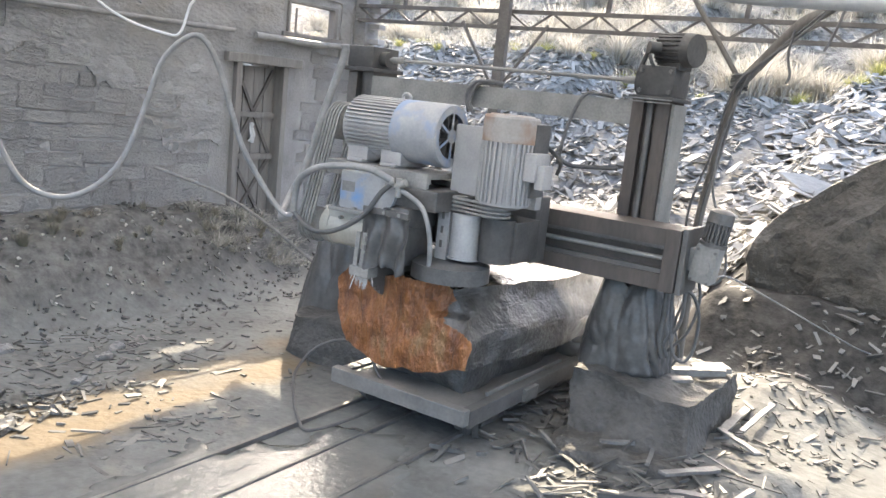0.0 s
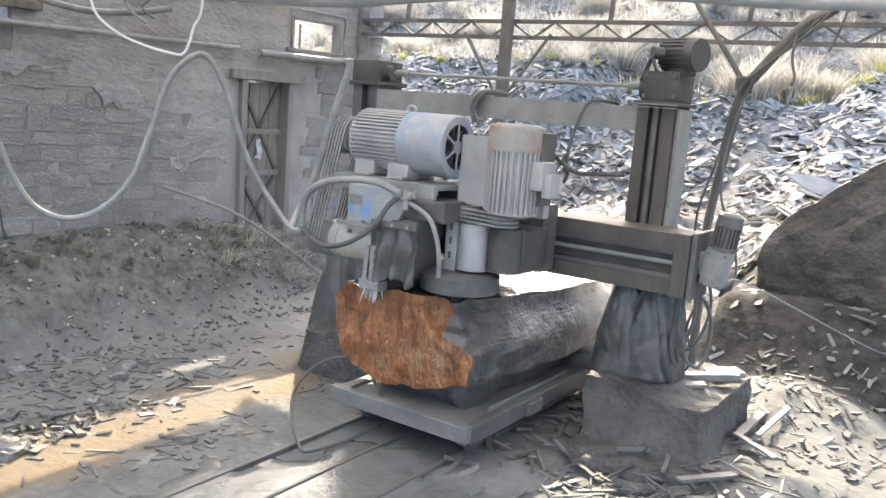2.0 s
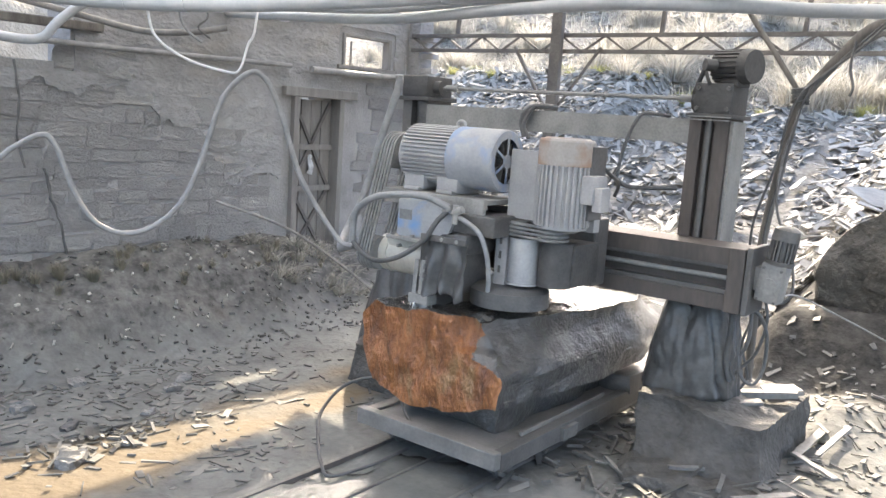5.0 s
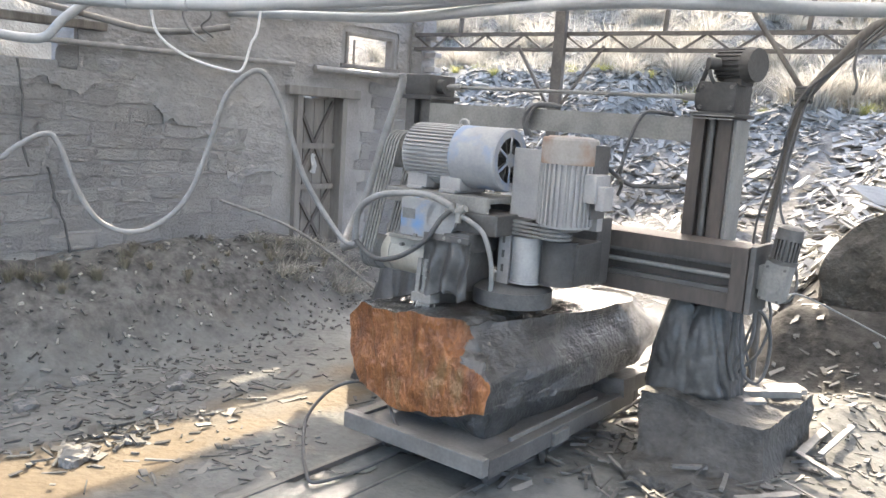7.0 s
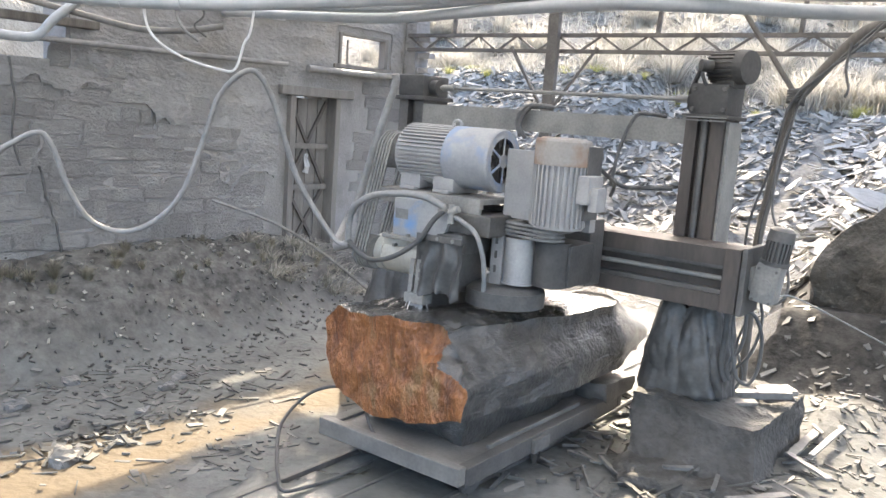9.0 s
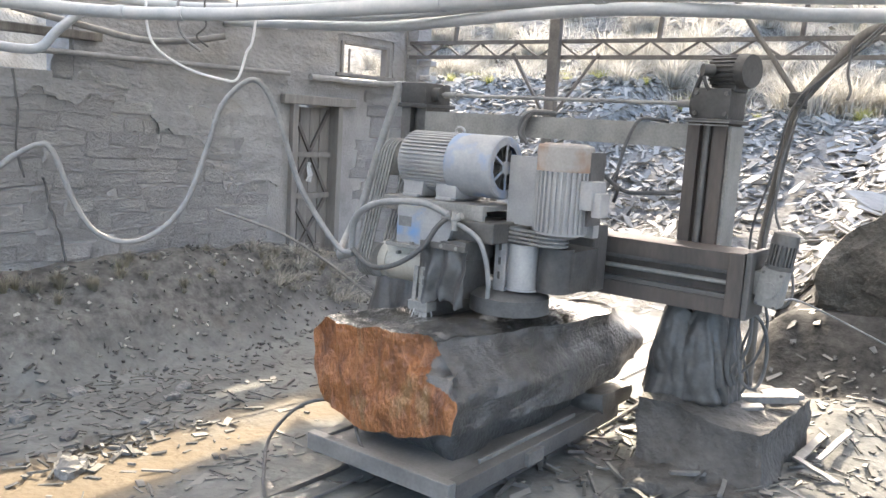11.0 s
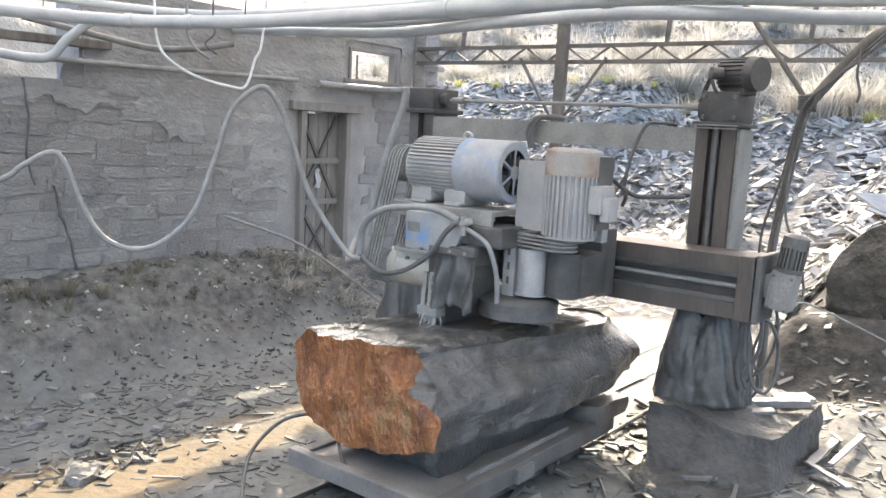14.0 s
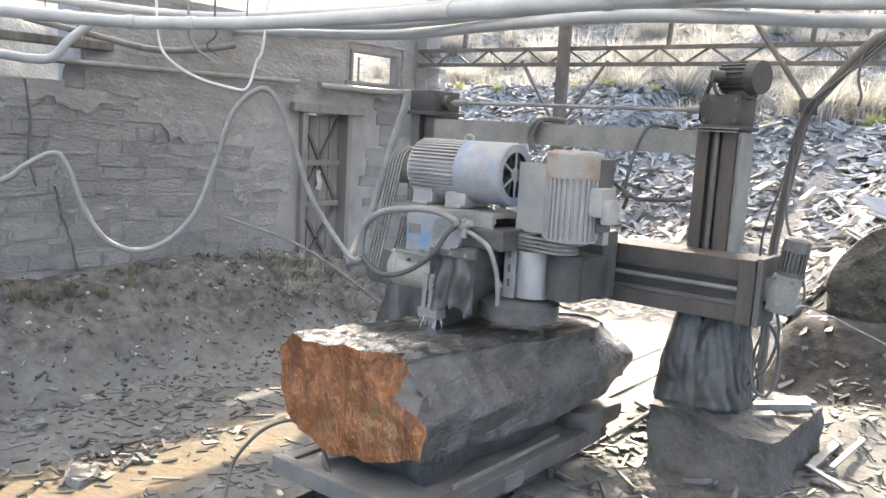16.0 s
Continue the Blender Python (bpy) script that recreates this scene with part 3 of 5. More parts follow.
    for _ in range(4):
        bmesh.ops.smooth_vert(bm, verts=rim, factor=0.5, use_axis_x=True, use_axis_y=True, use_axis_z=True)
    for v in rim:
        v.co.z = -0.01
    tagged(part("water", bm, M_WATER, None, smooth=True), "thin film of muddy grey water between the rails", "water", kind="structure")


puddle()


# ---- the cutting machine ----
def motor(parent, m, r, length, name, cowl_mat, body_label, cowl_label, fins=30, spokes=6, feet=True, split=0.02):
    """A finned electric motor along local x, its fan cowl at the +x end, as one part with sub-parts."""
    bm = nb()
    f0, f1 = -length * 0.5, length * split
    extruded(bm, finned(r * 0.885, r * 0.985, fins, 0.34), "x", f0, f1, m)
    cyl(bm, (f0 - 0.012, 0, 0), (f0 + 0.012, 0, 0), r * 0.90, seg=40, m=m)
    cyl(bm, (f0 - 0.03, 0, 0), (f0 - 0.01, 0, 0), r * 0.55, r * 0.86, seg=40, m=m)
    body = part(name, bm, M_PAINT, parent, body_label, smooth=True)
    bm = nb()
    c0, c1 = f1, length * 0.5
    cyl(bm, (c0, 0, 0), (c1 - 0.01, 0, 0), r * 0.985, seg=48, caps=False, m=m)
    cyl(bm, (c1 - 0.01, 0, 0), (c1, 0, 0), r * 0.985, r * 0.95, seg=48, caps=False, m=m)
    cyl(bm, (c0 + 0.002, 0, 0), (c1 - 0.012, 0, 0), r * 0.965, seg=48, caps=False, m=m)
    # end ring
    n = 48
    inner, outer = [], []
    for i in range(n):
        a = 2 * math.pi * i / n
        inner.append(bm.verts.new(m @ Vector((c1 - 0.001, math.cos(a) * r * 0.70, math.sin(a) * r * 0.70))))
        outer.append(bm.verts.new(m @ Vector((c1, math.cos(a) * r * 0.95, math.sin(a) * r * 0.95))))
    for i in range(n):
        bm.faces.new((inner[i], inner[(i + 1) % n], outer[(i + 1) % n], outer[i]))
    part("fan_cowl", bm, cowl_mat, body, cowl_label, smooth=True)
    bm = nb()
    cyl(bm, (c1 - 0.004, 0, 0), (c1 + 0.002, 0, 0), r * 0.22, seg=24, m=m)
    for i in range(spokes):
        box(bm, (c1 - 0.004, -0.006, r * 0.2), (c1 + 0.001, 0.006, r * 0.73), 0, m @ Matrix.Rotation(2 * math.pi * i / spokes, 4, "X"))
    part("grille", bm, cowl_mat, body)
    bm = nb()
    extruded(bm, finned(r * 0.2, r * 0.66, 7, 0.12), "x", c1 - 0.05, c1 - 0.018, m)
    part("fan", bm, M_STEEL_DARK, body, "dark fan wheel")
    bm = nb()
    cyl(bm, (c1 - 0.07, 0, 0), (c1 - 0.06, 0, 0), r * 0.95, seg=32, m=m)
    part("end_shield", bm, M_STEEL_DARK, body)
    if feet:
        for sx in (f0 + 0.075, f1 - 0.005):
            bm = nb()
            box(bm, (sx - 0.05, -r * 0.85, -r * 1.16), (sx + 0.05, r * 0.85, -r * 1.05), 0.006, m)
            box(bm, (sx - 0.065, -r * 0.72, -r * 1.10), (sx + 0.065, r * 0.72, -r * 0.6), 0.012, m)
            part("foot", bm, M_PAINT, body, smooth=True)
        bm = nb()
        tube(bm, [m @ Vector(p) for p in ((-0.03, 0, r * 0.95), (-0.034, 0, r * 1.06), (-0.02, 0, r * 1.14),
                                          (0.0, 0, r * 1.14), (0.014, 0, r * 1.06), (0.01, 0, r * 0.95))], 0.008, 8, 4)
        part("lifting_eye", bm, M_PAINT, body, smooth=True)
    return body


def pulley(bm, c, axis, r, w, grooves):
    n = grooves * 2
    return lathe(bm, c, axis, [(-w / 2 + w * i / n, r if i % 2 == 0 else r * 0.9) for i in range(n + 1)])


def belt_loop(bm, c0, r0, c1, r1, axis, off, th=0.009, w=0.011):
    """One V-belt round two parallel pulleys."""
    c0, c1, ax = Vector(c0), Vector(c1), Vector(axis)
    d = (c1 - c0)
    dist = d.length
    u = d.normalized()
    v = ax.cross(u)
    b = math.asin((r0 - r1) / dist)
    pts = []
    for i in range(13):
        a = math.pi / 2 - b + (math.pi + 2 * b) * i / 12
        pts.append(c0 + (u * math.cos(a) + v * math.sin(a)) * r0)
    for i in range(13):
        a = -math.pi / 2 - b + (math.pi - 2 * b) * i / 12
        pts.append(c1 + (u * math.cos(a) + v * math.sin(a)) * r1)
    mid = (c0 + c1) / 2
    rings = []
    for i, p in enumerate(pts):
        t = (pts[(i + 1) % len(pts)] - pts[i - 1]).normalized()
        o = ax.cross(t).normalized()
        if o.dot(p - (c0 if i < 13 else c1)) < 0:
            o = -o
        q = p + ax * off
        rings.append([bm.verts.new(q + ax * sx * w / 2 + o * so) for sx, so in ((-1, 0), (1, 0), (1, th), (-1, th))])
    n = len(rings)
    for i in range(n):
        for k in range(4):
            bm.faces.new((rings[i][k], rings[i][(k + 1) % 4], rings[(i + 1) % n][(k + 1) % 4], rings[(i + 1) % n][k]))
    return bm


def machine():
    mc = thing("stone_saw", (-2.4, 4.1, 0), "dusty bridge stone saw with two motors on a steel gantry", "machine")
    # right column: two face plates with a dark slot between them
    col = nb()
    extruded(col, ((-1.60, 4.10), (-1.54, 4.10), (-1.54, 4.14), (-1.47, 4.14), (-1.47, 4.10), (-1.405, 4.10), (-1.405, 4.32), (-1.60, 4.32)),
             "z", 0.30, 1.73)
    column = part("column", col, M_RUST, mc, "rust-streaked steel column with a dark slot")
    part("lead_screw", cyl(nb(), (-1.505, 4.115, 0.3), (-1.505, 4.115, 1.73), 0.017, seg=16), M_STEEL_DARK, column, smooth=True)
    part("side_plate", box(nb(), (-1.403, 4.12, 0.30), (-1.385, 4.31, 1.72), 0.003), M_STEEL_DUST, column, "grey dusty side plate")
    cap = nb()
    box(cap, (-1.605, 4.05, 1.73), (-1.375, 4.34, 1.75), 0.003)
    box(cap, (-1.585, 4.08, 1.75), (-1.395, 4.32, 1.90), 0.012)
    cyl(cap, (-1.62, 4.2, 1.82), (-1.58, 4.2, 1.82), 0.062, seg=28)
    gear = part("gear_case", cap, M_OILY, mc, "black oily gear case", smooth=True)
    mm = Matrix.Translation((-1.415, 4.16, 1.985)) @ Matrix.Rotation(radians(-18), 4, "Z")
    sm = nb()
    extruded(sm, finned(0.075, 0.084, 22), "x", -0.10, 0.05, mm)
    cyl(sm, (0.05, 0, 0), (0.10, 0, 0), 0.086, 0.08, seg=28, m=mm)
    box(sm, (-0.05, -0.05, -0.10), (0.05, 0.05, -0.05), 0.006, mm)
    part("lift_motor", sm, M_OILY, gear, "small black lifting motor", smooth=True)
    for y, z in ((4.075, 1.775), (4.075, 1.875)):
        for x in (-1.565, -1.415):
            part("bolt", cyl(nb(), (x, y - 0.008, z), (x, y + 0.01, z), 0.011, seg=6), M_STEEL_DARK, gear)
    for z in (1.735, 1.72):
        part("seam", box(nb(), (-1.60, 4.045, z - 0.003), (-1.38, 4.05, z + 0.003)), M_STEEL_DUST, gear)
    arm = nb()
    tube(arm, [(-1.60, 4.12, 1.85), (-1.57, 4.1, 1.92), (-1.54, 4.08, 1.975), (-1.52, 4.08, 1.99)], 0.012, 8)
    cyl(arm, (-1.54, 4.06, 1.985), (-1.50, 4.10, 1.985), 0.03, seg=16)
    tube(arm, [(-1.53, 4.06, 1.95), (-1.51, 4.05, 1.91), (-1.50, 4.06, 1.89)], 0.009, 8)
    part("shift_lever", arm, M_OILY, gear, smooth=True)
    # left column with its cap
    col = nb()
    extruded(col, ((-3.50, 4.12), (-3.43, 4.12), (-3.43, 4.17), (-3.37, 4.17), (-3.37, 4.12), (-3.30, 4.12), (-3.30, 4.36), (-3.50, 4.36)),
             "z", 0.20, 1.76)
    left = part("column", col, M_STEEL_DARK, mc, "dark steel column")
    cap = nb()
    box(cap, (-3.52, 4.08, 1.74), (-3.27, 4.38, 1.765), 0.003)
    box(cap, (-3.50, 4.10, 1.765), (-3.30, 4.36, 1.895), 0.01)
    cyl(cap, (-3.30, 4.2, 1.825), (-3.25, 4.2, 1.825), 0.045, seg=24)
    part("gear_case", cap, M_OILY, mc, "black oily gear case", smooth=True)
    # tie beam and synchronising shaft
    bm = nb()
    extruded(bm, ((4.11, 1.60), (4.22, 1.60), (4.22, 1.612), (4.124, 1.612), (4.124, 1.708), (4.22, 1.708), (4.22, 1.72), (4.11, 1.72)),
             "x", -3.30, -1.60)
    part("tie_beam", bm, M_STEEL_DUST, mc, "dusty grey channel tie beam", smooth=True)
    bm = nb()
    cyl(bm, (-3.24, 4.2, 1.825), (-1.62, 4.2, 1.825), 0.011, seg=14)
    shaft = part("drive_shaft", bm, M_STEEL_DUST, mc, "long thin steel shaft", smooth=True)
    for x in (-3.22, -1.70):
        part("coupling", cyl(nb(), (x, 4.2, 1.825), (x + 0.09, 4.2, 1.825), 0.02, seg=18), M_STEEL_DUST, shaft, smooth=True)
    # carriage beam
    bm = nb()
    x0, x1, y0 = -3.12, -1.17, 3.86
    extruded(bm, ((y0, 0.84), (y0 + 0.24, 0.84), (y0 + 0.24, 1.135), (y0, 1.135), (y0, 1.055), (y0 + 0.07, 1.055),
                  (y0 + 0.07, 0.915), (y0, 0.915)), "x", x0, x1)
    beam = part("carriage_beam", bm, M_RUST, mc, "dark rust-brown box beam with guide ways")
    bm = nb()
    cyl(bm, (x0, y0 + 0.035, 0.99), (x1, y0 + 0.035, 0.99), 0.012, seg=14)
    part("guide_rod", bm, M_STEEL_DUST, beam, "bright guide rod", smooth=True)
    for z in (1.045, 0.925):
        part("guide_way", box(nb(), (x0, y0 + 0.02, z - 0.012), (x1, y0 + 0.07, z + 0.012), 0.003), M_STEEL_DARK, beam)
    part("end_plate", box(nb(), (x1 - 0.075, y0 - 0.012, 0.835), (x1 + 0.0, y0 + 0.05, 1.14), 0.006), M_RUST, beam)
    part("end_cap", box(nb(), (x1 + 0.002, y0 + 0.0, 0.83), (x1 + 0.03, y0 + 0.25, 1.15), 0.006), M_STEEL_DARK, beam)
    # feed gear motor on the beam's end
    gm = nb()
    tilt = Matrix.Translation((-1.06, 3.97, 1.0)) @ Matrix.Rotation(radians(7), 4, "Y")
    box(gm, (-0.062, -0.06, -0.10), (0.05, 0.06, 0.085), 0.014, tilt)
    box(gm, (-0.10, -0.045, -0.06), (-0.06, 0.045, 0.05), 0.006, tilt)
    cyl(gm, (-0.006, -0.068, -0.02), (-0.006, -0.06, -0.02), 0.038, seg=20, m=tilt)
    gb = part("gear_box", gm, M_STEEL_DUST, mc, "small grey gear box", smooth=True)
    gm = nb()
    cyl(gm, (0, 0, 0.08), (0, 0, 0.10), 0.066, seg=28, m=tilt)
    extruded(gm, finned(0.050, 0.060, 20), "z", 0.095, 0.20, tilt)
    cyl(gm, (0, 0, 0.195), (0, 0, 0.245), 0.062, 0.057, seg=28, m=tilt)
    cyl(gm, (0, 0, 0.245), (0, 0, 0.256), 0.057, 0.040, seg=28, m=tilt)
    part("feed_motor", gm, M_STEEL_DARK, gb, "small finned feed motor", smooth=True)
    for sx, sz in ((-0.045, -0.09), (0.035, -0.09), (-0.045, 0.06), (0.035, 0.06)):
        part("bolt", cyl(nb(), (sx, -0.068, sz), (sx, -0.058, sz), 0.007, seg=8, m=tilt), M_STEEL_DARK, gb)
    # saddle behind the two heads
    bm = nb()
    box(bm, (-2.95, 3.70, 0.86), (-1.86, 3.85, 1.20), 0.01)
    box(bm, (-2.9, 3.50, 1.19), (-2.15, 3.86, 1.23), 0.006)
    part("saddle", bm, M_STEEL_DARK, mc, "dark carriage saddle")
    # main motor and its bed
    main = motor(mc, Matrix.Translation((-2.49, 3.40, 1.455)), 0.156, 0.56, "main_motor", M_COWL,
                 "large finned grey motor", "dusty cowl with blue paint patches", 46, 6)
    bm = nb()
    box(bm, (-2.86, 3.24, 1.245), (-2.22, 3.56, 1.272), 0.004)
    box(bm, (-2.86, 3.24, 1.20), (-2.22, 3.262, 1.246), 0.003)
    bar(bm, (-2.55, 3.26, 1.20), (-2.22, 3.26, 1.25), 0.02, 0.05)
    part("motor_bed", bm, M_STEEL_DUST, mc, "dusty steel motor bed")
    bm = nb()
    box(bm, (-2.50, 3.22, 1.10), (-2.14, 3.50, 1.20), 0.01)
    part("bed_bracket", bm, M_STEEL_DARK, mc)
    # belts to the saw spindle
    bx = -2.89
    c0, c1 = (bx, 3.40, 1.455), (bx, 3.24, 0.93)
    bm = nb()
    pulley(bm, c0, (1, 0, 0), 0.095, 0.10, 5)
    part("motor_pulley", bm, M_STEEL_DUST, mc, smooth=True)
    bm = nb()
    pulley(bm, c1, (1, 0, 0), 0.085, 0.10, 5)
    part("spindle_pulley", bm, M_STEEL_DUST, mc, smooth=True)
    for i in range(5):
        part("drive_belt", belt_loop(nb(), c0, 0.095, c1, 0.085, (1, 0, 0), -0.04 + 0.02 * i), M_BELT, mc, smooth=True)
    # spindle housing: blue patched casting, cream guard, dark blade hood
    bm = nb()
    box(bm, (-2.72, 3.20, 1.04), (-2.44, 3.44, 1.235), 0.02)
    cyl(bm, (-2.46, 3.20, 1.15), (-2.46, 3.44, 1.15), 0.09, seg=28)
    hs = part("spindle_housing", bm, M_BLUEPAINT, mc, "grey casting with blue paint patches", smooth=True)
    bm = nb()
    box(bm, (-2.76, 3.17, 1.025), (-2.40, 3.46, 1.045), 0.004)
    for x in (-2.73, -2.6, -2.48):
        cyl(bm, (x, 3.185, 1.045), (x, 3.185, 1.058), 0.012, seg=6)
    part("flange", bm, M_STEEL_DUST, hs)
    bm = nb()
    cyl(bm, (-2.86, 3.30, 0.93), (-2.52, 3.30, 0.93), 0.095, seg=36)
    cyl(bm, (-2.90, 3.30, 0.93), (-2.86, 3.30, 0.93), 0.06, 0.095, seg=36)
    cyl(bm, (-2.80, 3.30, 0.93), (-2.785, 3.30, 0.93), 0.10, seg=36)
    box(bm, (-2.80, 3.22, 0.93), (-2.52, 3.38, 1.03), 0.02)
    part("spindle_guard", bm, M_POLISHED, mc, "worn cream spindle guard", smooth=True)
    bm = nb()
    box(bm, (-2.535, 3.17, 0.80), (-2.30, 3.46, 1.06), 0.03)
    box(bm, (-2.44, 3.185, 1.0), (-2.26, 3.44, 1.10), 0.03)
    bmesh.ops.subdivide_edges(bm, edges=bm.edges, cuts=2, use_grid_fill=True)
    roughen(bm, 0.012, 9, 4)
    part("blade_hood", bm, M_CLOTH, mc, "black muddy splash hood", smooth=True)
    bm = nb()
    nu, nv = 34, 14
    rows = []
    for j in range(nv + 1):
        row = []
        for i in range(nu + 1):
            u, v = i / nu, j / nv
            w = 0.016 * math.sin(u * 17 + 2 * v) * (0.35 + v) + 0.014 * noise.noise(Vector((u * 5, v * 3, 2)))
            row.append(bm.verts.new((-2.50 + 0.27 * u + 0.012 * noise.noise(Vector((v * 4, u, 7))), 3.155 + w - 0.02 * v, 1.075 - 0.02 * math.sin(u * 9) - 0.27 * v
                                     - 0.03 * v * noise.noise(Vector((u * 8, 1, 3))))))
        rows.append(row)
    for p, q in zip(rows, rows[1:]):
        for i in range(nu):
            bm.faces.new((p[i], p[i + 1], q[i + 1], q[i]))
    r = bmesh.ops.extrude_face_region(bm, geom=list(bm.faces))
    bmesh.ops.translate(bm, verts=[v for v in r["geom"] if isinstance(v, bmesh.types.BMVert)], vec=(0, 0.005, 0))
    part("rubber_flap", bm, M_CLOTH, mc, "wrinkled black rubber splash flap", smooth=True, sharp=70)
    for z, x in ((1.09, -2.47), (1.09, -2.38), (1.09, -2.29)):
        part("flap_bolt", cyl(nb(), (x, 3.135, z - 0.02), (x, 3.165, z - 0.02), 0.010, seg=8), M_STEEL_DUST, mc)
    part("flap_bar", box(nb(), (-2.51, 3.14, 1.055), (-2.24, 3.152, 1.085), 0.003), M_STEEL_DARK, mc)
    for x in (-2.70, -2.62, -2.54):
        part("guard_bolt", cyl(nb(), (x, 3.195, 0.99), (x, 3.225, 0.99), 0.009, seg=8), M_STEEL_DUST, mc)
    part("name_plate", box(nb(), (-2.70, 3.198, 1.13), (-2.62, 3.202, 1.18), 0.0), M_STEEL_DUST, mc)
    bm = nb()
    for x in (-2.53, -2.49):
        bar(bm, (x, 3.14, 0.76), (x - 0.005, 3.16, 0.95), 0.022, 0.012)
    box(bm, (-2.55, 3.12, 0.735), (-2.43, 3.20, 0.785), 0.006)
    part("splash_fork", bm, M_STEEL_DUST, mc)
    bm = nb()
    cyl(bm, (-2.478, 3.42, 0.88), (-2.470, 3.42, 0.88), 0.27, seg=64)
    n = 40
    for i in range(n):
        box(bm, (-2.481, -0.014, 0.262), (-2.467, 0.014, 0.282), 0,
            Matrix.Translation((0, 3.42, 0.88)) @ Matrix.Rotation(2 * math.pi * i / n, 4, "X"))
    part("saw_blade", bm, M_STEEL_DARK, mc, "vertical steel saw blade with segments")
    r = random.Random(4)
    bm = nb()
    for _ in range(46):
        x, y = -2.49 + r.gauss(0, 0.025), 3.15 + r.gauss(0, 0.015)
        h = r.uniform(0.02, 0.075)
        cyl(bm, (x, y, 0.745), (x + r.gauss(0, 0.012), y - abs(r.gauss(0, 0.012)), 0.745 - h), 0.0035, 0.0012, seg=5)
    part("water_splash", bm, M_FOAM, mc, "white trickle of cooling water")
    # second head: upright motor, belts, spindle and flat disc
    up = Matrix.Translation((-1.90, 3.42, 1.385)) @ Matrix.Rotation(radians(-90), 4, "Y")
    second = motor(mc, up, 0.132, 0.40, "upright_motor", M_RUSTCAP, "smaller upright grey motor", "rust-stained domed cowl", 30, 0, False, 0.20)
    bm = nb()
    cyl(bm, (-1.90, 3.42, 1.57), (-1.90, 3.42, 1.592), 0.128, 0.10, seg=40)
    part("cowl_top", bm, M_RUSTCAP, second, smooth=True)
    bm = nb()
    box(bm, (-1.785, 3.36, 1.30), (-1.72, 3.50, 1.43), 0.01)
    box(bm, (-1.73, 3.38, 1.27), (-1.685, 3.47, 1.38), 0.008)
    part("terminal_box", bm, M_PAINT, second, smooth=True)
    bm = nb()
    for x in (-1.815,):
        box(bm, (x, 3.42, 1.22), (x + 0.05, 3.56, 1.56), 0.006)
    part("rear_bracket", bm, M_STEEL_DARK, mc)
    bm = nb()
    box(bm, (-2.19, 3.40, 1.19), (-2.04, 3.42, 1.52), 0.004)
    box(bm, (-2.10, 3.56, 1.15), (-1.80, 3.62, 1.52), 0.006)
    part("motor_plate", bm, M_PAINT, mc, "flat grey mounting plate", smooth=True)
    c0, c1 = (-1.93, 3.40, 1.145), (-2.13, 3.42, 1.145)
    bm = nb()
    pulley(bm, c0, (0, 0, 1), 0.072, 0.075, 4)
    cyl(bm, (-1.93, 3.40, 1.18), (-1.93, 3.40, 1.21), 0.04, seg=20)
    part("motor_pulley", bm, M_STEEL_DUST, mc, smooth=True)
    bm = nb()
    pulley(bm, c1, (0, 0, 1), 0.06, 0.075, 4)
    part("spindle_pulley", bm, M_STEEL_DUST, mc, smooth=True)
    for i in range(4):
        part("drive_belt", belt_loop(nb(), c0, 0.072, c1, 0.06, (0, 0, 1), -0.028 + 0.019 * i), M_BELT, mc, smooth=True)
    bm = nb()
    cyl(bm, (-2.085, 3.42, 0.875), (-2.085, 3.42, 1.10), 0.075, seg=36)
    cyl(bm, (-2.085, 3.42, 0.875), (-2.085, 3.42, 0.885), 0.082, seg=36)
    part("spindle_barrel", bm, M_BLUEPAINT, mc, "pale blue-grey spindle barrel", smooth=True)
    bm = nb()
    box(bm, (-2.215, 3.36, 0.86), (-2.15, 3.38, 1.12), 0.004)
    box(bm, (-2.165, 3.38, 0.86), (-2.15, 3.5, 1.12), 0.004)
    br = part("slotted_bracket", bm, M_PAINT, mc, smooth=True)
    for z in (0.92, 0.99, 1.06):
        bm = nb()
        box(bm, (-2.19, 3.355, z), (-2.178, 3.362, z + 0.035))
        part("slot", bm, M_STEEL_DARK, br)
    bm = nb()
    cyl(bm, (-1.93, 3.46, 0.885), (-1.93, 3.46, 1.10), 0.085, seg=32)
    box(bm, (-2.02, 3.46, 0.89), (-1.83, 3.70, 1.09), 0.006)
    part("slide_block", bm, M_OILY, mc, "black slide block", smooth=True)
    bm = nb()
    cyl(bm, (-2.15, 3.42, 0.765), (-2.15, 3.42, 0.84), 0.195, seg=56)
    cyl(bm, (-2.15, 3.42, 0.84), (-2.15, 3.42, 0.86), 0.19, 0.16, seg=56)
    part("disc_guard", bm, M_RUBBER, mc, "black round guard over the flat disc", smooth=True)
    bm = nb()
    cyl(bm, (-2.15, 3.42, 0.84), (-2.15, 3.42, 0.90), 0.025, seg=20)
    part("disc_spindle", bm, M_STEEL_DUST, mc, smooth=True)
    bm = nb()
    cyl(bm, (-2.23, 3.39, 0.82), (-2.23, 3.39, 0.90), 0.014, seg=12)
    part("water_nozzle", bm, M_STEEL_DUST, mc, smooth=True)
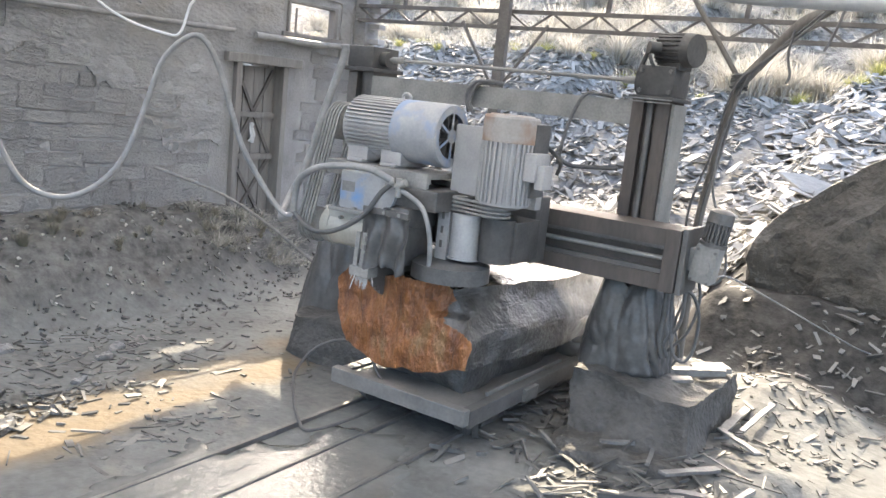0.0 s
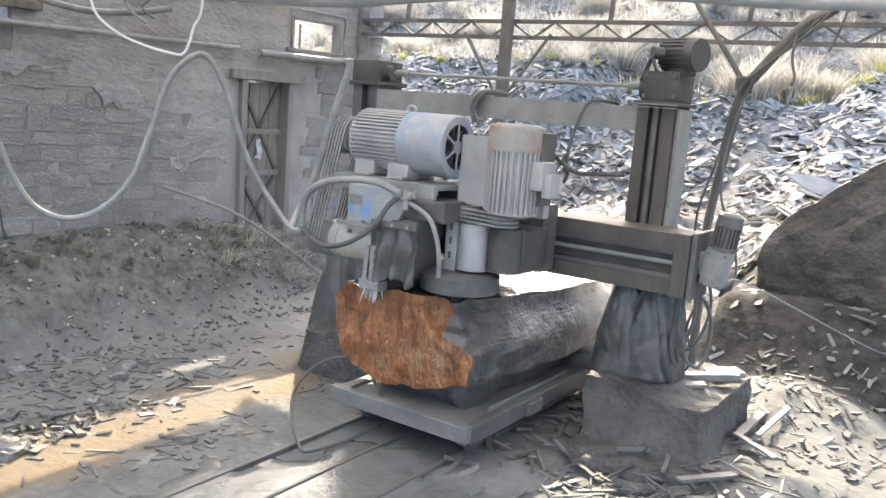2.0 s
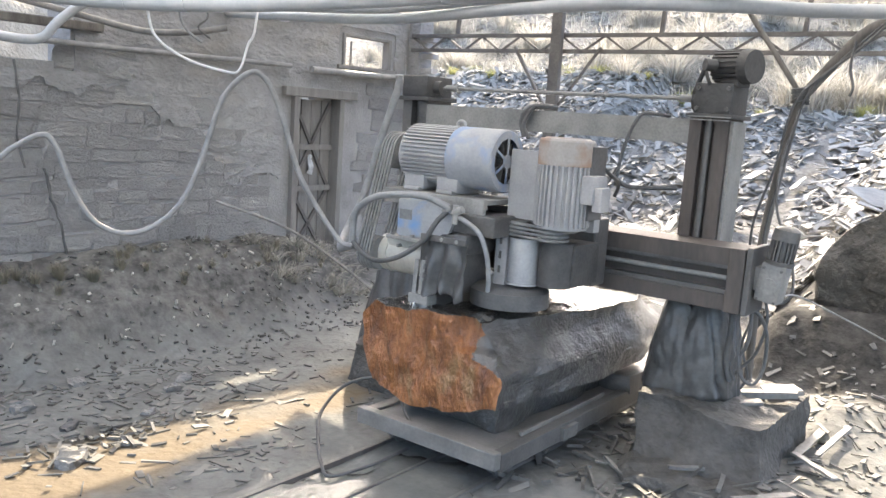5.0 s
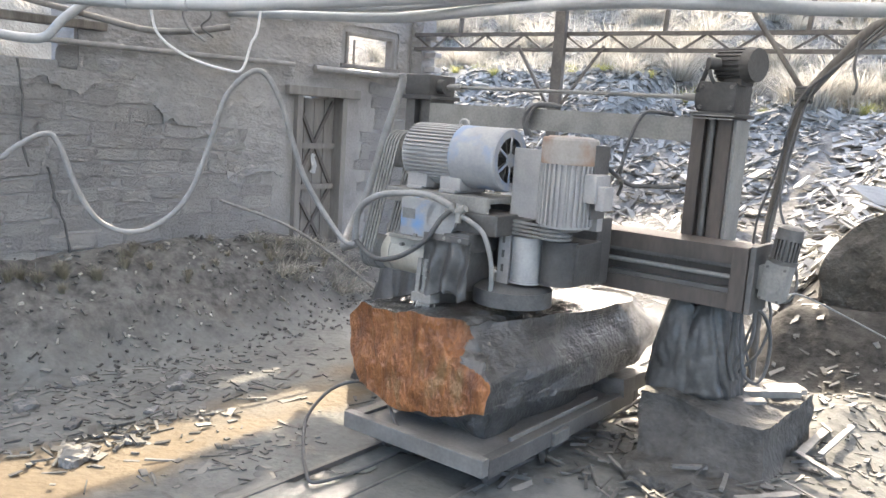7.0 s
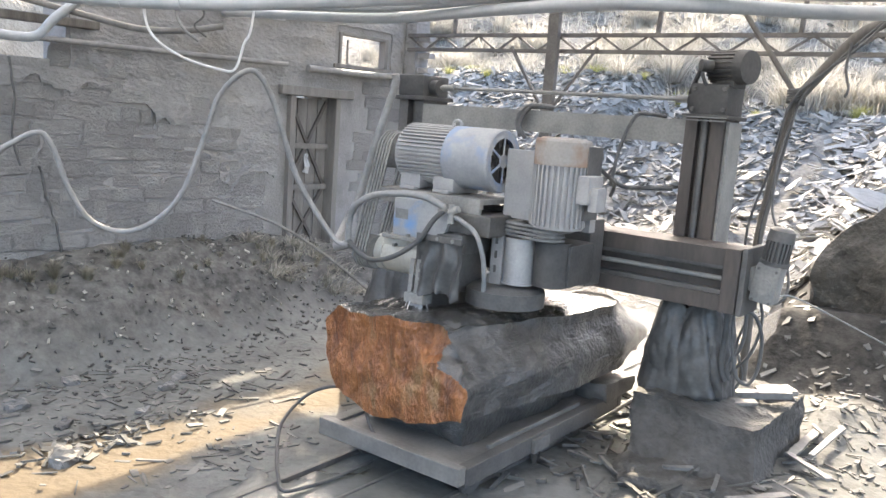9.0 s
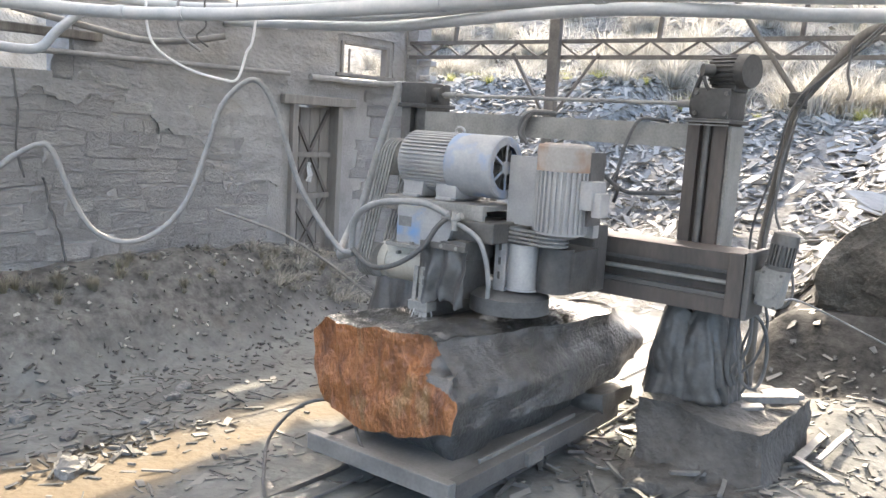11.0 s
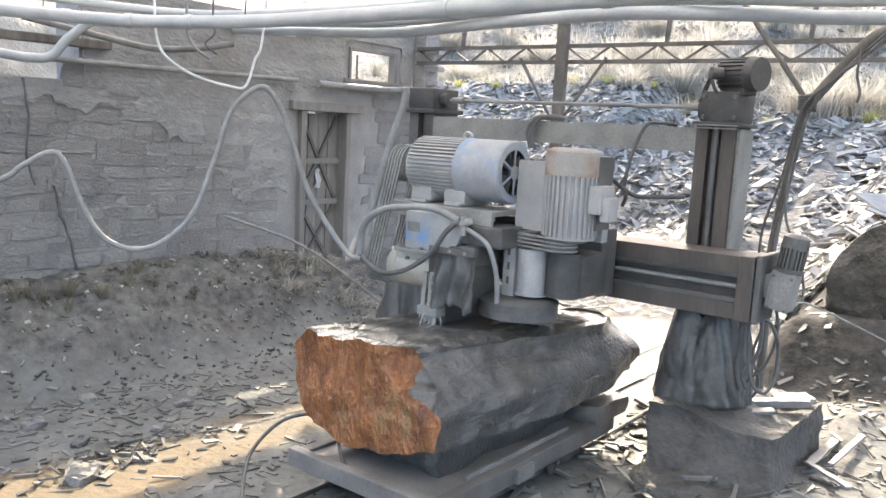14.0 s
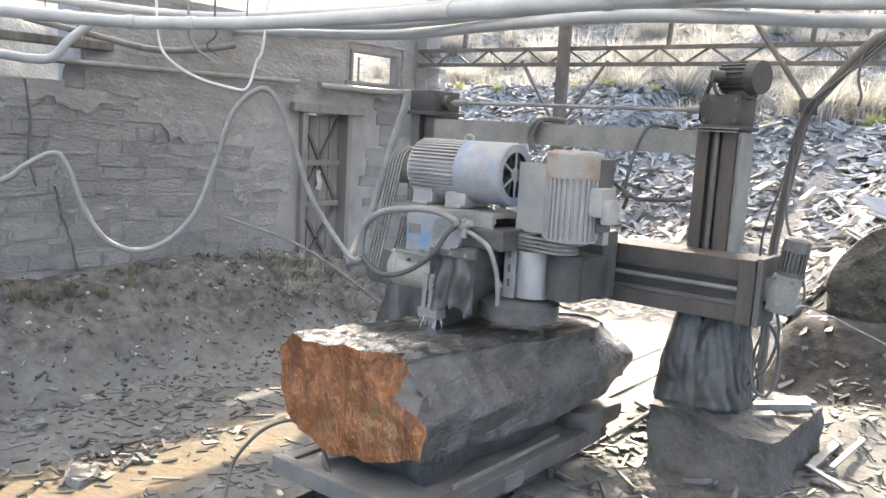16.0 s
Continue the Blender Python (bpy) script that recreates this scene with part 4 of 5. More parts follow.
    # water hoses on the heads
    for pts, r, mt, lb in (
            ([(-2.97, 3.15, 0.98), (-2.96, 3.14, 1.08), (-2.92, 3.13, 1.16), (-2.80, 3.12, 1.23), (-2.64, 3.12, 1.26), (-2.50, 3.14, 1.265),
              (-2.40, 3.16, 1.235), (-2.36, 3.18, 1.20)], 0.017, M_HOSE, "thick pale water hose"),
            ([(-2.36, 3.18, 1.22), (-2.41, 3.14, 1.16), (-2.48, 3.12, 1.05), (-2.60, 3.10, 0.96), (-2.74, 3.10, 0.915), (-2.86, 3.12, 0.93),
              (-2.97, 3.15, 0.98)], 0.013, M_RUBBER, "black water hose"),
            ([(-2.36, 3.19, 1.19), (-2.27, 3.17, 1.17), (-2.19, 3.18, 1.12), (-2.155, 3.2, 1.02), (-2.15, 3.22, 0.92), (-2.16, 3.24, 0.84)],
             0.012, M_HOSE, "thin water hose")):
        part("water_hose", tube(nb(), pts, r), mt, mc, lb, smooth=True)
    bm = nb()
    for x in (-2.40, -2.34):
        cyl(bm, (x, 3.17, 1.20), (x + 0.05, 3.17, 1.225), 0.018, seg=12)
    cyl(bm, (-2.33, 3.17, 1.15), (-2.33, 3.17, 1.24), 0.016, seg=12)
    part("pipe_fitting", bm, M_STEEL_DUST, mc, smooth=True)
    # loose cables over the beams
    for pts, r in (([(-2.54, 4.06, 1.57), (-2.57, 4.07, 1.66), (-2.53, 4.08, 1.73), (-2.45, 4.10, 1.745), (-2.40, 4.16, 1.74)], 0.016),
                   ([(-2.51, 4.06, 1.56), (-2.55, 4.06, 1.64), (-2.50, 4.08, 1.735), (-2.42, 4.12, 1.74)], 0.012),
                   ([(-1.94, 4.03, 1.35), (-1.93, 4.05, 1.50), (-1.90, 4.07, 1.64), (-1.85, 4.08, 1.73), (-1.78, 4.10, 1.735), (-1.74, 4.18, 1.73)], 0.010),
                   ([(-1.72, 3.45, 1.36), (-1.80, 3.65, 1.40), (-1.90, 3.9, 1.41), (-1.86, 4.0, 1.36), (-1.75, 4.05, 1.36), (-1.62, 4.08, 1.37)], 0.012),
                   ([(-1.80, 3.5, 1.50), (-1.80, 3.7, 1.42), (-1.88, 3.95, 1.37), (-1.92, 4.0, 1.30)], 0.010),
                   ([(-1.93, 4.02, 1.45), (-1.96, 4.0, 1.38), (-1.98, 3.98, 1.33)], 0.008)):
        part("cable", tube(nb(), pts, r, 8), M_CABLE, mc, smooth=True)
    return mc


def drape(name, cx, cy, z0, z1, rx0, ry0, rx1, ry1, seed, label, hang=0.55):
    """A sheet tied round a column at its top corners: swags sag between the corners, pleats run down from them, the hem is tucked in."""
    bm = nb()
    nu, nv = 150, 46
    rows = []
    for j in range(nv + 1):
        v = j / nv
        row = []
        for i in range(nu):
            a = 2 * math.pi * i / nu
            c, s = math.cos(a), math.sin(a)
            k = (abs(c) ** 3.4 + abs(s) ** 3.4) ** (-1 / 3.4)
            # 0 at a corner of the square plan, 1 in the middle of a side
            mid = abs(((a + math.pi / 4) / (math.pi / 2)) % 1.0 - 0.5) * 2
            mid = 1 - mid
            wob = noise.noise(Vector((c * 2.5, s * 2.5, v * 1.6 + seed)))
            # curved creases hang between the corners; they die out towards the hem
            crease = abs(math.sin((v * 1.3 - hang * mid ** 1.4) * 4.2 + 1.6 * wob + seed)) ** 0.5
            swag = (crease - 0.6) * 0.022 * (0.2 + mid) * ease(v, 0.03, 0.15) * ease(v, 0.72, 0.45)
            # pleats run down from the corners and open towards the hem
            pleat = (abs(math.sin(a * 5 + 4.0 * wob + seed)) ** 0.6 - 0.6) * 0.030 * v * (1.15 - 0.6 * mid)
            crumple = 0.006 * noise.noise(Vector((c * 9, s * 9, v * 9 + seed))) + 0.012 * ease(v, 0.75, 1) * noise.noise(Vector((c * 7, s * 7, v * 5 + seed)))
            belly = math.sin(min(1.0, v * 1.15) * math.pi) * 0.015
            out = swag + pleat + crumple + belly
            grow = v ** 0.9
            tuck = 1 - 0.22 * ease(v, 0.90, 1.0)
            rx, ry = (rx0 + (rx1 - rx0) * grow + out) * tuck, (ry0 + (ry1 - ry0) * grow + out) * tuck
            dip = 0.09 * mid ** 1.5 * (1 - v) + 0.03 * wob * v
            row.append(bm.verts.new((cx + c * k * rx, cy + s * k * ry, z1 + (z0 - z1) * v - dip)))
        rows.append(row)
    for a, b in zip(rows, rows[1:]):
        for i in range(nu):
            bm.faces.new((a[i], a[(i + 1) % nu], b[(i + 1) % nu], b[i]))
    ob = part(name, bm, M_CLOTH, None, smooth=True, sharp=80)
    sol = ob.modifiers.new("thickness", "SOLIDIFY")
    sol.thickness = 0.004
    return tagged(ob, label, "sheet")


def pier():
    bm = rock((0.62, 0.86, 0.52), 30, 0.03, 3.0, 4, 0.93)
    roughen(bm, 0.016, 11, 3)
    for v in bm.verts:
        # mud caked against its front and flank widens it towards the foot
        low = ease(v.co.z, 0.24, -0.26)
        v.co.y -= 0.26 * low * ease(-v.co.y, 0.05, 0.40)
        v.co.x += 0.13 * low * ease(-v.co.y, 0.05, 0.40) + 0.03 * low * ease(v.co.x, 0.05, 0.30)
        v.co.z -= 0.035 * ease(v.co.x, -0.1, 0.3)
    bmesh.ops.translate(bm, verts=bm.verts, vec=(-1.31, 4.27, 0.09))
    p = thing("concrete_pier", (-1.31, 4.27, 0.0), "muddy dark concrete block under the gantry column", "pier")
    part("block", bm, M_CONCRETE, p, smooth=True, sharp=45)
    bm = rock((0.74, 0.34, 0.13), 18, 0.03, 4.0, 17, 0.5)
    roughen(bm, 0.014, 13, 5)
    bmesh.ops.transform(bm, matrix=pose(-1.20, 3.72, 0.015, 0, 0, 12), verts=bm.verts)
    part("mud_skirt", bm, M_CONCRETE, p, "wet mud heaped at the foot", smooth=True, sharp=50)
    bm = rock((0.64, 0.84, 0.42), 18, 0.04, 3.0, 14, 0.75)
    roughen(bm, 0.015, 12, 4)
    bmesh.ops.translate(bm, verts=bm.verts, vec=(-3.12, 4.08, 0.06))
    tagged(part("concrete_pier", bm, M_CONCRETE, None, smooth=True, sharp=60), "muddy concrete block under the gantry's far foot", "pier")
    for p, s, sd in (((-1.14, 4.36, 0.345), (0.32, 0.055, 0.035), 1), ((-1.18, 4.16, 0.335), (0.18, 0.05, 0.018), 2), ((-1.10, 4.52, 0.335), (0.20, 0.10, 0.03), 3)):
        bm = rock(s, 3, 0.008, 8, sd, 0.9)
        bmesh.ops.transform(bm, matrix=pose(*p, 4, -6, 20 + sd * 9), verts=bm.verts)
        tagged(part("slate_slab", bm, M_SLATE_OBJ, None), "grey slate splinter lying on the stone block", "slate", "slates on the block")


def cart():
    c = thing("rail_cart", (0, 0, 0), "low steel rail cart caked in grey mud", "cart")
    x0, x1, ln = -2.66, -1.84, 1.55
    bm = nb()
    box(bm, (x0, 0, 0.135), (x1, 0.05, 0.215), 0.006)
    part("front_bar", bm, M_WETSTEEL, c, "grey steel front bar")
    part("back_bar", box(nb(), (x0, ln - 0.05, 0.12), (x1, ln, 0.2), 0.006), M_STEEL_DARK, c)
    for x in (x0, x1 - 0.06):
        part("side_rail", box(nb(), (x, 0.052, 0.115), (x + 0.06, ln - 0.052, 0.2), 0.005), M_STEEL_DARK, c)
    bm = nb()
    box(bm, (x0 + 0.06, 0.05, 0.15), (x1 - 0.06, ln - 0.05, 0.185))
    part("deck", bm, M_WETSTEEL, c, "dark wet steel deck")
    for x in (-2.585, -1.975):
        for y in (0.25, 1.25):
            bm = nb()
            cyl(bm, (x - 0.03, y, 0.085), (x + 0.02, y, 0.085), 0.075, seg=28)
            cyl(bm, (x + 0.02, y, 0.085), (x + 0.035, y, 0.085), 0.09, seg=28)
            part("wheel", bm, M_STEEL_DARK, c, smooth=True)
    bm = nb()
    box(bm, (x1 - 0.008, 0.58, 0.12), (x1 + 0.02, 0.72, 0.185), 0.004)
    part("clamp", bm, M_WETSTEEL, c, "grey steel clamp plate")
    bm = nb()
    box(bm, (x1 - 0.07, 0.3, 0.2), (x1 - 0.055, 1.15, 0.222), 0.003)
    part("angle_strip", bm, M_WETSTEEL, c, "worn wet steel angle")
    # bedding slab and mud under the stone
    bm = rock((0.52, 1.30, 0.19), 20, 0.035, 4.0, 6, 0.85)
    bmesh.ops.translate(bm, verts=bm.verts, vec=(-2.27, 0.92, 0.25))
    part("bedding", bm, M_STONE, c, "dark mud and slate bedding", smooth=True)
    bm = rock((0.20, 0.35, 0.10), 6, 0.015, 6.0, 8, 0.8)
    bmesh.ops.translate(bm, verts=bm.verts, vec=(-1.93, 1.50, 0.235))
    part("timber_block", bm, M_STEEL_DARK, c)
    # hose loop that trails from the cart
    pts = [(-2.30, 0.05, 0.16), (-2.42, 0.10, 0.20), (-2.62, 0.24, 0.25), (-2.80, 0.26, 0.27), (-2.91, 0.16, 0.22), (-2.88, -0.03, 0.13),
           (-2.72, -0.20, 0.06), (-2.56, -0.33, 0.04), (-2.47, -0.38, 0.035), (-2.44, -0.28, 0.03), (-2.42, -0.10, 0.03), (-2.40, 0.1, 0.05)]
    part("hose", tube(nb(), pts, 0.0085, 10), M_RUBBER, c, "black rubber hose loop", smooth=True)
    return c


def stone():
    """The block: sawn and split, its stained end towards the open yard. Local y = 0 is its end face."""
    ly = 1.62
    bm = nb()
    bmesh.ops.create_cube(bm, size=1)
    bmesh.ops.subdivide_edges(bm, edges=bm.edges, cuts=74, use_grid_fill=True)
    end = [f for f in bm.faces if f.normal.y < -0.9]
    upper = [f for f in bm.faces if f.normal.z > 0.9]
    for v in bm.verts:
        x, y, z = v.co.x + 0.5, v.co.y + 0.5, v.co.z + 0.5
        # tapers to the far end; the flank leans out towards the foot and is undercut far back
        far = ease(y, 0.80, 1.0)
        left = -2.76 + 0.06 * ease(z, 0.4, 0.0) + 0.06 * ease(z, 0.8, 1.0) + 0.22 * far
        right = -1.93 - 0.17 * ease(z, 0.30, 1.0) * (1 - 0.6 * y) + 0.12 * y - 0.03 * far * ease(z, 0.5, 0) - 0.10 * far * ease(z, 0.45, 1)
        X = left + (right - left) * x
        Y = ly * y + 0.06 * ease(x, 0.72, 0.95) * (1 - y) * ease(z, 0.3, 1.0) - 0.14 * far * (1 - x) - 0.5 * far * ease(x, 0.4, 1.0) * (0.10 * ease(z, 0.5, 1.0) + 0.09 * ease(z, 0.4, 0.0))
        base = 0.290 - 0.03 * ease(x, 0.6, 0.3) + 0.07 * ease(x, 0.18, 0) + 0.02 * ease(y, 0.3, 1) * ease(x, 0.3, 1.0) + 0.075 * ease(x, 0.60, 1.0) * (1 - 0.5 * y) + 0.07 * ease(x, 0.8, 1.0) * far
        top = 0.725 - 0.035 * ease(y, 0.1, 0.6) - 0.02 * ease(y, 0.86, 1.0) + 0.025 * ease(x, 0.30, 0.6) - 0.04 * ease(x, 0.85, 1.0) * (1 - 0.6 * y)
        Z = base + (top - base) * z
        p = Vector((X, Y, Z))
        d = noise.noise_vector(p * 2.6) * 0.035 + noise.noise_vector(p * 8.0) * 0.012 + noise.noise_vector(p * 21.0) * 0.0055
        # ledges where it split along the bedding
        n0 = noise.noise(Vector((X * 2.2, Y * 2.0, Z * 11))) * 3.0
        ledge = (math.floor(n0 * 1.5) / 1.5) * 0.006
        groove = abs(noise.noise(Vector((X * 9, Y * 0.8, Z * 2.2 + 4)))) * 0.055
        d.z *= 0.4 if z > 0.99 else 0.8
        d += Vector((ledge * ease(x, 0.9, 1.0) * (1 - far), groove * ease(y, 0.04, 0), 0))
        if z > 0.99:
            d.z += (math.floor(noise.noise(Vector((X * 3, Y * 2.2, 6))) * 4) / 4) * 0.018 + math.floor(noise.noise(Vector((X * 4 + Y * 5, Y * 11 - X * 3, 2))) * 5) / 5 * 0.016 * ease(y, 0.45, 0.15)
        if x > 0.78 and y < 0.015 and z > 0.60:
            d.y += 0.05 * ease(x, 0.78, 0.82) * ease(z, 0.60, 0.66)
        v.co = p + d
    for f in end:
        c = f.calc_center_median()
        edge = -2.10 + 0.17 * ease(c.z, 0.57, 0.50) + 0.03 * noise.noise(Vector((c.x * 9, c.z * 12, 1))) + 0.03 * noise.noise(Vector((c.x * 30, c.z * 34, 5)))
        f.material_index = 1 if c.x < edge else 0
    for f in upper:
        f.material_index = 2
    ob = part("stone_block", bm, [M_STONE, M_ORANGE, M_WETTOP], None, smooth=True, sharp=26)
    return tagged(ob, "large wet dark slate block with a rust-orange split end", "stone")


def rails():
    for i, (x, w) in enumerate(((-2.595, 0.012), (-2.29, 0.009), (-1.965, 0.012))):
        bm = nb()
        box(bm, (x - w, -2.0, -0.03), (x + w, 7.0, 0.020), 0.004)
        tagged(part("rail", bm, M_STEEL_DARK, None), "dark wet steel rail sunk in the mud", "rail", "rails of the cart")


SAW = machine()
drape("plastic_sheet", -1.46, 4.17, 0.31, 0.87, 0.135, 0.125, 0.235, 0.21, 1.0, "muddy dark plastic sheet gathered round the gantry column")
drape("plastic_sheet", -3.34, 4.18, 0.0, 0.86, 0.16, 0.16, 0.33, 0.36, 2.6, "muddy dark plastic sheet hung over the gantry's foot", 0.4)
pier()
rails()
CART = cart()
BLOCK = stone()

# ---- hoses, pipes and poles ----
hose("water_hose", [(-4.5, 1.2, 1.30), (-4.33, 1.62, 1.25), (-4.2, 1.88, 1.29), (-4.16, 1.97, 1.36), (-4.1, 2.08, 1.43), (-4.07, 2.14, 1.38), (-4.03, 2.22, 1.14),
                    (-3.98, 2.31, 0.99), (-3.9, 2.44, 0.94), (-3.82, 2.57, 1.0), (-3.74, 2.68, 1.16), (-3.68, 2.76, 1.44),
                    (-3.64, 2.82, 1.67), (-3.57, 2.91, 1.8), (-3.51, 2.97, 1.8), (-3.45, 3.04, 1.64), (-3.37, 3.13, 1.29),
                    (-3.25, 3.2, 1.07), (-3.10, 3.2, 0.95), (-2.97, 3.16, 0.95)], 0.0145, M_HOSE, "long pale hose hanging in loose waves")
hose("water_pipe", [(-5.44, 5.15, 1.98), (-5.40, 5.9, 1.98), (-5.2, 6.2, 1.99), (-4.98, 6.25, 1.97)], 0.03, M_HOSE, "grey pipe under the window", "pipe")
hose("feed_hose", [(-3.19, 3.70, 1.87), (-3.195, 3.71, 1.80), (-3.26, 3.66, 1.51), (-3.32, 3.6, 1.17), (-3.34, 3.5, 0.98), (-3.2, 3.3, 0.9), (-3.0, 3.18, 0.95)], 0.022, M_HOSE, "stiff grey hose rising beside the belts")
hose("electric_wire", [(-4.63, 2.98, 3.1), (-4.62, 3.0, 2.4), (-4.61, 3.01, 2.12), (-4.57, 3.06, 1.99), (-4.47, 3.2, 1.89), (-4.35, 3.37, 1.84), (-4.29, 3.44, 1.85), (-4.26, 3.48, 2.01), (-4.23, 3.52, 2.19), (-4.2, 3.56, 3.1)],
     0.008, M_WHITEWIRE, "thin white wire hanging from the roof", "wire", 8)
hose("wooden_pole", [(-4.62, 3.55, 0.98), (-4.17, 3.74, 0.86), (-3.95, 3.97, 0.67), (-3.72, 4.18, 0.44)], 0.010, M_WOOD, "thin pale stick leaning from the bank", "stick", 8)
hose("wooden_lath", [(-1.93, 4.07, 0.03), (-1.94, 4.53, 0.035), (-1.96, 4.98, 0.04)], 0.012, M_WOOD, "thin straight wooden lath lying beside the rails", "lath", 6)


def main_pipe():
    p = thing("main_pipe", (-2.5, 3.1, 2.2), "long pale plastic pipe slung under the roof", "pipe")
    pts = [(-5.5, 1.4, 2.2), (-5.14, 2.32, 2.2), (-4.86, 2.85, 2.2), (-4.3, 3.1, 2.2), (-3.78, 3.19, 2.2), (-2.9, 3.17, 2.2), (-2.12, 3.11, 2.2),
           (-1.5, 3.08, 2.2), (-0.2, 3.0, 2.22), (1.0, 2.95, 2.22)]
    part("pipe", tube(nb(), pts, 0.038, 18), M_PVC, p, smooth=True)
    path = spline(pts)
    for k in (9, 13, 17, 33, 41):
        part("collar", tube(nb(), [path[k], path[k] + (path[k + 1] - path[k]).normalized() * 0.05], 0.043, 18), M_PVC, p, smooth=True)
    for k in (8, 22, 36, 48):
        a = path[k]
        part("hanger_wire", tube(nb(), [a + Vector((0, 0, 0.03)), (a.x + 0.02, a.y, 2.6), (a.x, a.y, 3.1)], 0.004, 6), M_CABLE, p)


main_pipe()
hose("bamboo_pole", [(-5.35, 2.55, 2.20), (-5.1, 2.9, 2.12), (-4.85, 3.12, 2.06), (-4.62, 3.3, 2.07), (-4.5, 3.5, 2.12)], 0.02, M_WOOD, "thin bound bamboo pole under the pipes", "pole")
hose("cable_loop", [(-4.55, 3.14, 3.1), (-4.52, 3.16, 2.30), (-4.52, 3.17, 2.14), (-4.48, 3.2, 2.06), (-4.42, 3.26, 2.0)], 0.009, M_HOSE, "frayed cable end hanging from the roof", "cable", 8)
hose("cable_loop", [(-4.4, 3.3, 3.1), (-4.42, 3.28, 2.3), (-4.40, 3.28, 2.16), (-4.44, 3.24, 2.09), (-4.40, 3.3, 2.03)], 0.006, M_CABLE, "thin dark cable loop hanging from the roof", "cable", 8)
hose("plastic_pipe", [(-5.6, 2.5, 2.36), (-4.8, 3.3, 2.30), (-3.9, 3.42, 2.28), (-2.6, 3.36, 2.27), (-1.5, 3.3, 2.28), (0.6, 3.25, 2.3)], 0.026, M_PVC, "old blue-grey plastic pipe under the roof", "pipe", 14)
hose("plastic_pipe", [(-5.6, 4.3, 2.34), (-4.6, 4.06, 2.27), (-3.41, 3.83, 2.2), (-2.6, 3.64, 2.2), (-1.83, 3.50, 2.2), (-1.3, 3.66, 2.2), (-0.77, 3.92, 2.2), (0.6, 4.2, 2.22)], 0.03, M_PVC, "sagging blue-grey plastic pipe", "pipe", 14)
hose("plastic_pipe", [(-5.6, 4.2, 2.38), (-4.6, 3.98, 2.32), (-3.3, 3.72, 2.25), (-2.5, 3.60, 2.26), (-1.83, 3.56, 2.27), (-1.3, 3.60, 2.26), (-0.75, 3.75, 2.25), (0.6, 4.0, 2.27)], 0.03, M_PVC, "sagging blue-grey plastic pipe", "pipe", 14)
hose("wall_pipe", [(-5.43, 2.75, 1.965), (-5.43, 3.5, 1.97), (-5.43, 4.9, 1.99)], 0.020, M_HOSE, "pale pipe along the wall", "pipe")
hose("bent_pipe", [(-5.3, 1.8, 1.98), (-5.3, 2.3, 1.965), (-5.28, 2.55, 1.95), (-5.25, 2.68, 1.97), (-5.2, 2.76, 2.08), (-5.1, 2.86, 2.2)], 0.03, M_PVC, "grey pipe with a bend", "pipe")
hose("rope", [(-1.03, 4.0, 0.93), (-0.99, 4.2, 0.905), (-0.86, 4.8, 0.71), (-0.66, 5.45, 0.47), (-0.44, 5.9, 0.30), (-0.2, 6.2, 0.30)], 0.0045, M_HOSE, "slack pale rope tied to the gear box", "rope", 8)


def pole():
    p = thing("forked_pole", (-1.3, 4.6, 0), "forked grey wooden pole wound with cables", "pole")
    part("trunk", tube(nb(), [(-1.30, 4.6, 0.0), (-1.31, 4.6, 0.62), (-1.32, 4.6, 1.06), (-1.28, 4.6, 1.46), (-1.22, 4.6, 1.89)], 0.024), M_DARKWOOD, p, smooth=True)
    part("branch", tube(nb(), [(-1.22, 4.6, 1.86), (-1.10, 4.6, 2.02), (-0.96, 4.6, 2.19), (-0.78, 4.62, 2.36), (-0.5, 4.65, 3.1)], 0.028), M_DARKWOOD, p, smooth=True)
    part("branch", tube(nb(), [(-1.22, 4.6, 1.88), (-1.38, 4.6, 2.10), (-1.53, 4.6, 2.30), (-1.75, 4.62, 2.62), (-2.0, 4.65, 3.1)], 0.014), M_DARKWOOD, p, smooth=True)
    bm = nb()
    for i in range(5):
        pts = [(-1.22 + 0.04 * math.cos(a), 4.6 + 0.04 * math.sin(a), 1.84 + 0.014 * i + 0.003 * a) for a in (k * 0.6 for k in range(11))]
        tube(bm, pts, 0.009, 6, 2)
    part("lashing", bm, M_CABLE, p, smooth=True)
    for dx, dy, pts in ((0, 0, ((-1.27, 4.56, 0.95), (-1.30, 4.55, 1.15), (-1.25, 4.56, 1.5), (-1.19, 4.56, 1.85), (-1.06, 4.56, 2.03), (-0.9, 4.56, 2.20), (-0.7, 4.56, 2.4))),
                        (0, 0, ((-1.37, 4.56, 1.0), (-1.36, 4.55, 1.22), (-1.29, 4.55, 1.5), (-1.23, 4.55, 1.84), (-1.10, 4.55, 1.99), (-0.94, 4.55, 2.13), (-0.75, 4.55, 2.35))),
                        (0, 0, ((-1.20, 4.55, 1.80), (-1.24, 4.5, 1.55), (-1.21, 4.4, 1.3), (-1.10, 4.3, 1.12), (-1.02, 4.15, 0.95), (-1.05, 4.08, 0.88), (-1.10, 4.0, 0.92)))):
        part("cable", tube(nb(), pts, 0.007, 8), M_CABLE, p, smooth=True)
    for pts in (((-0.98, 4.55, 2.15), (-0.985, 4.53, 2.02), (-0.96, 4.52, 1.93), (-0.97, 4.52, 1.88)),
                ((-0.75, 4.55, 2.36), (-0.77, 4.52, 2.2), (-0.80, 4.52, 2.1), (-0.82, 4.52, 2.05))):
        part("cable", tube(nb(), pts, 0.007, 8), M_CABLE, p, smooth=True)


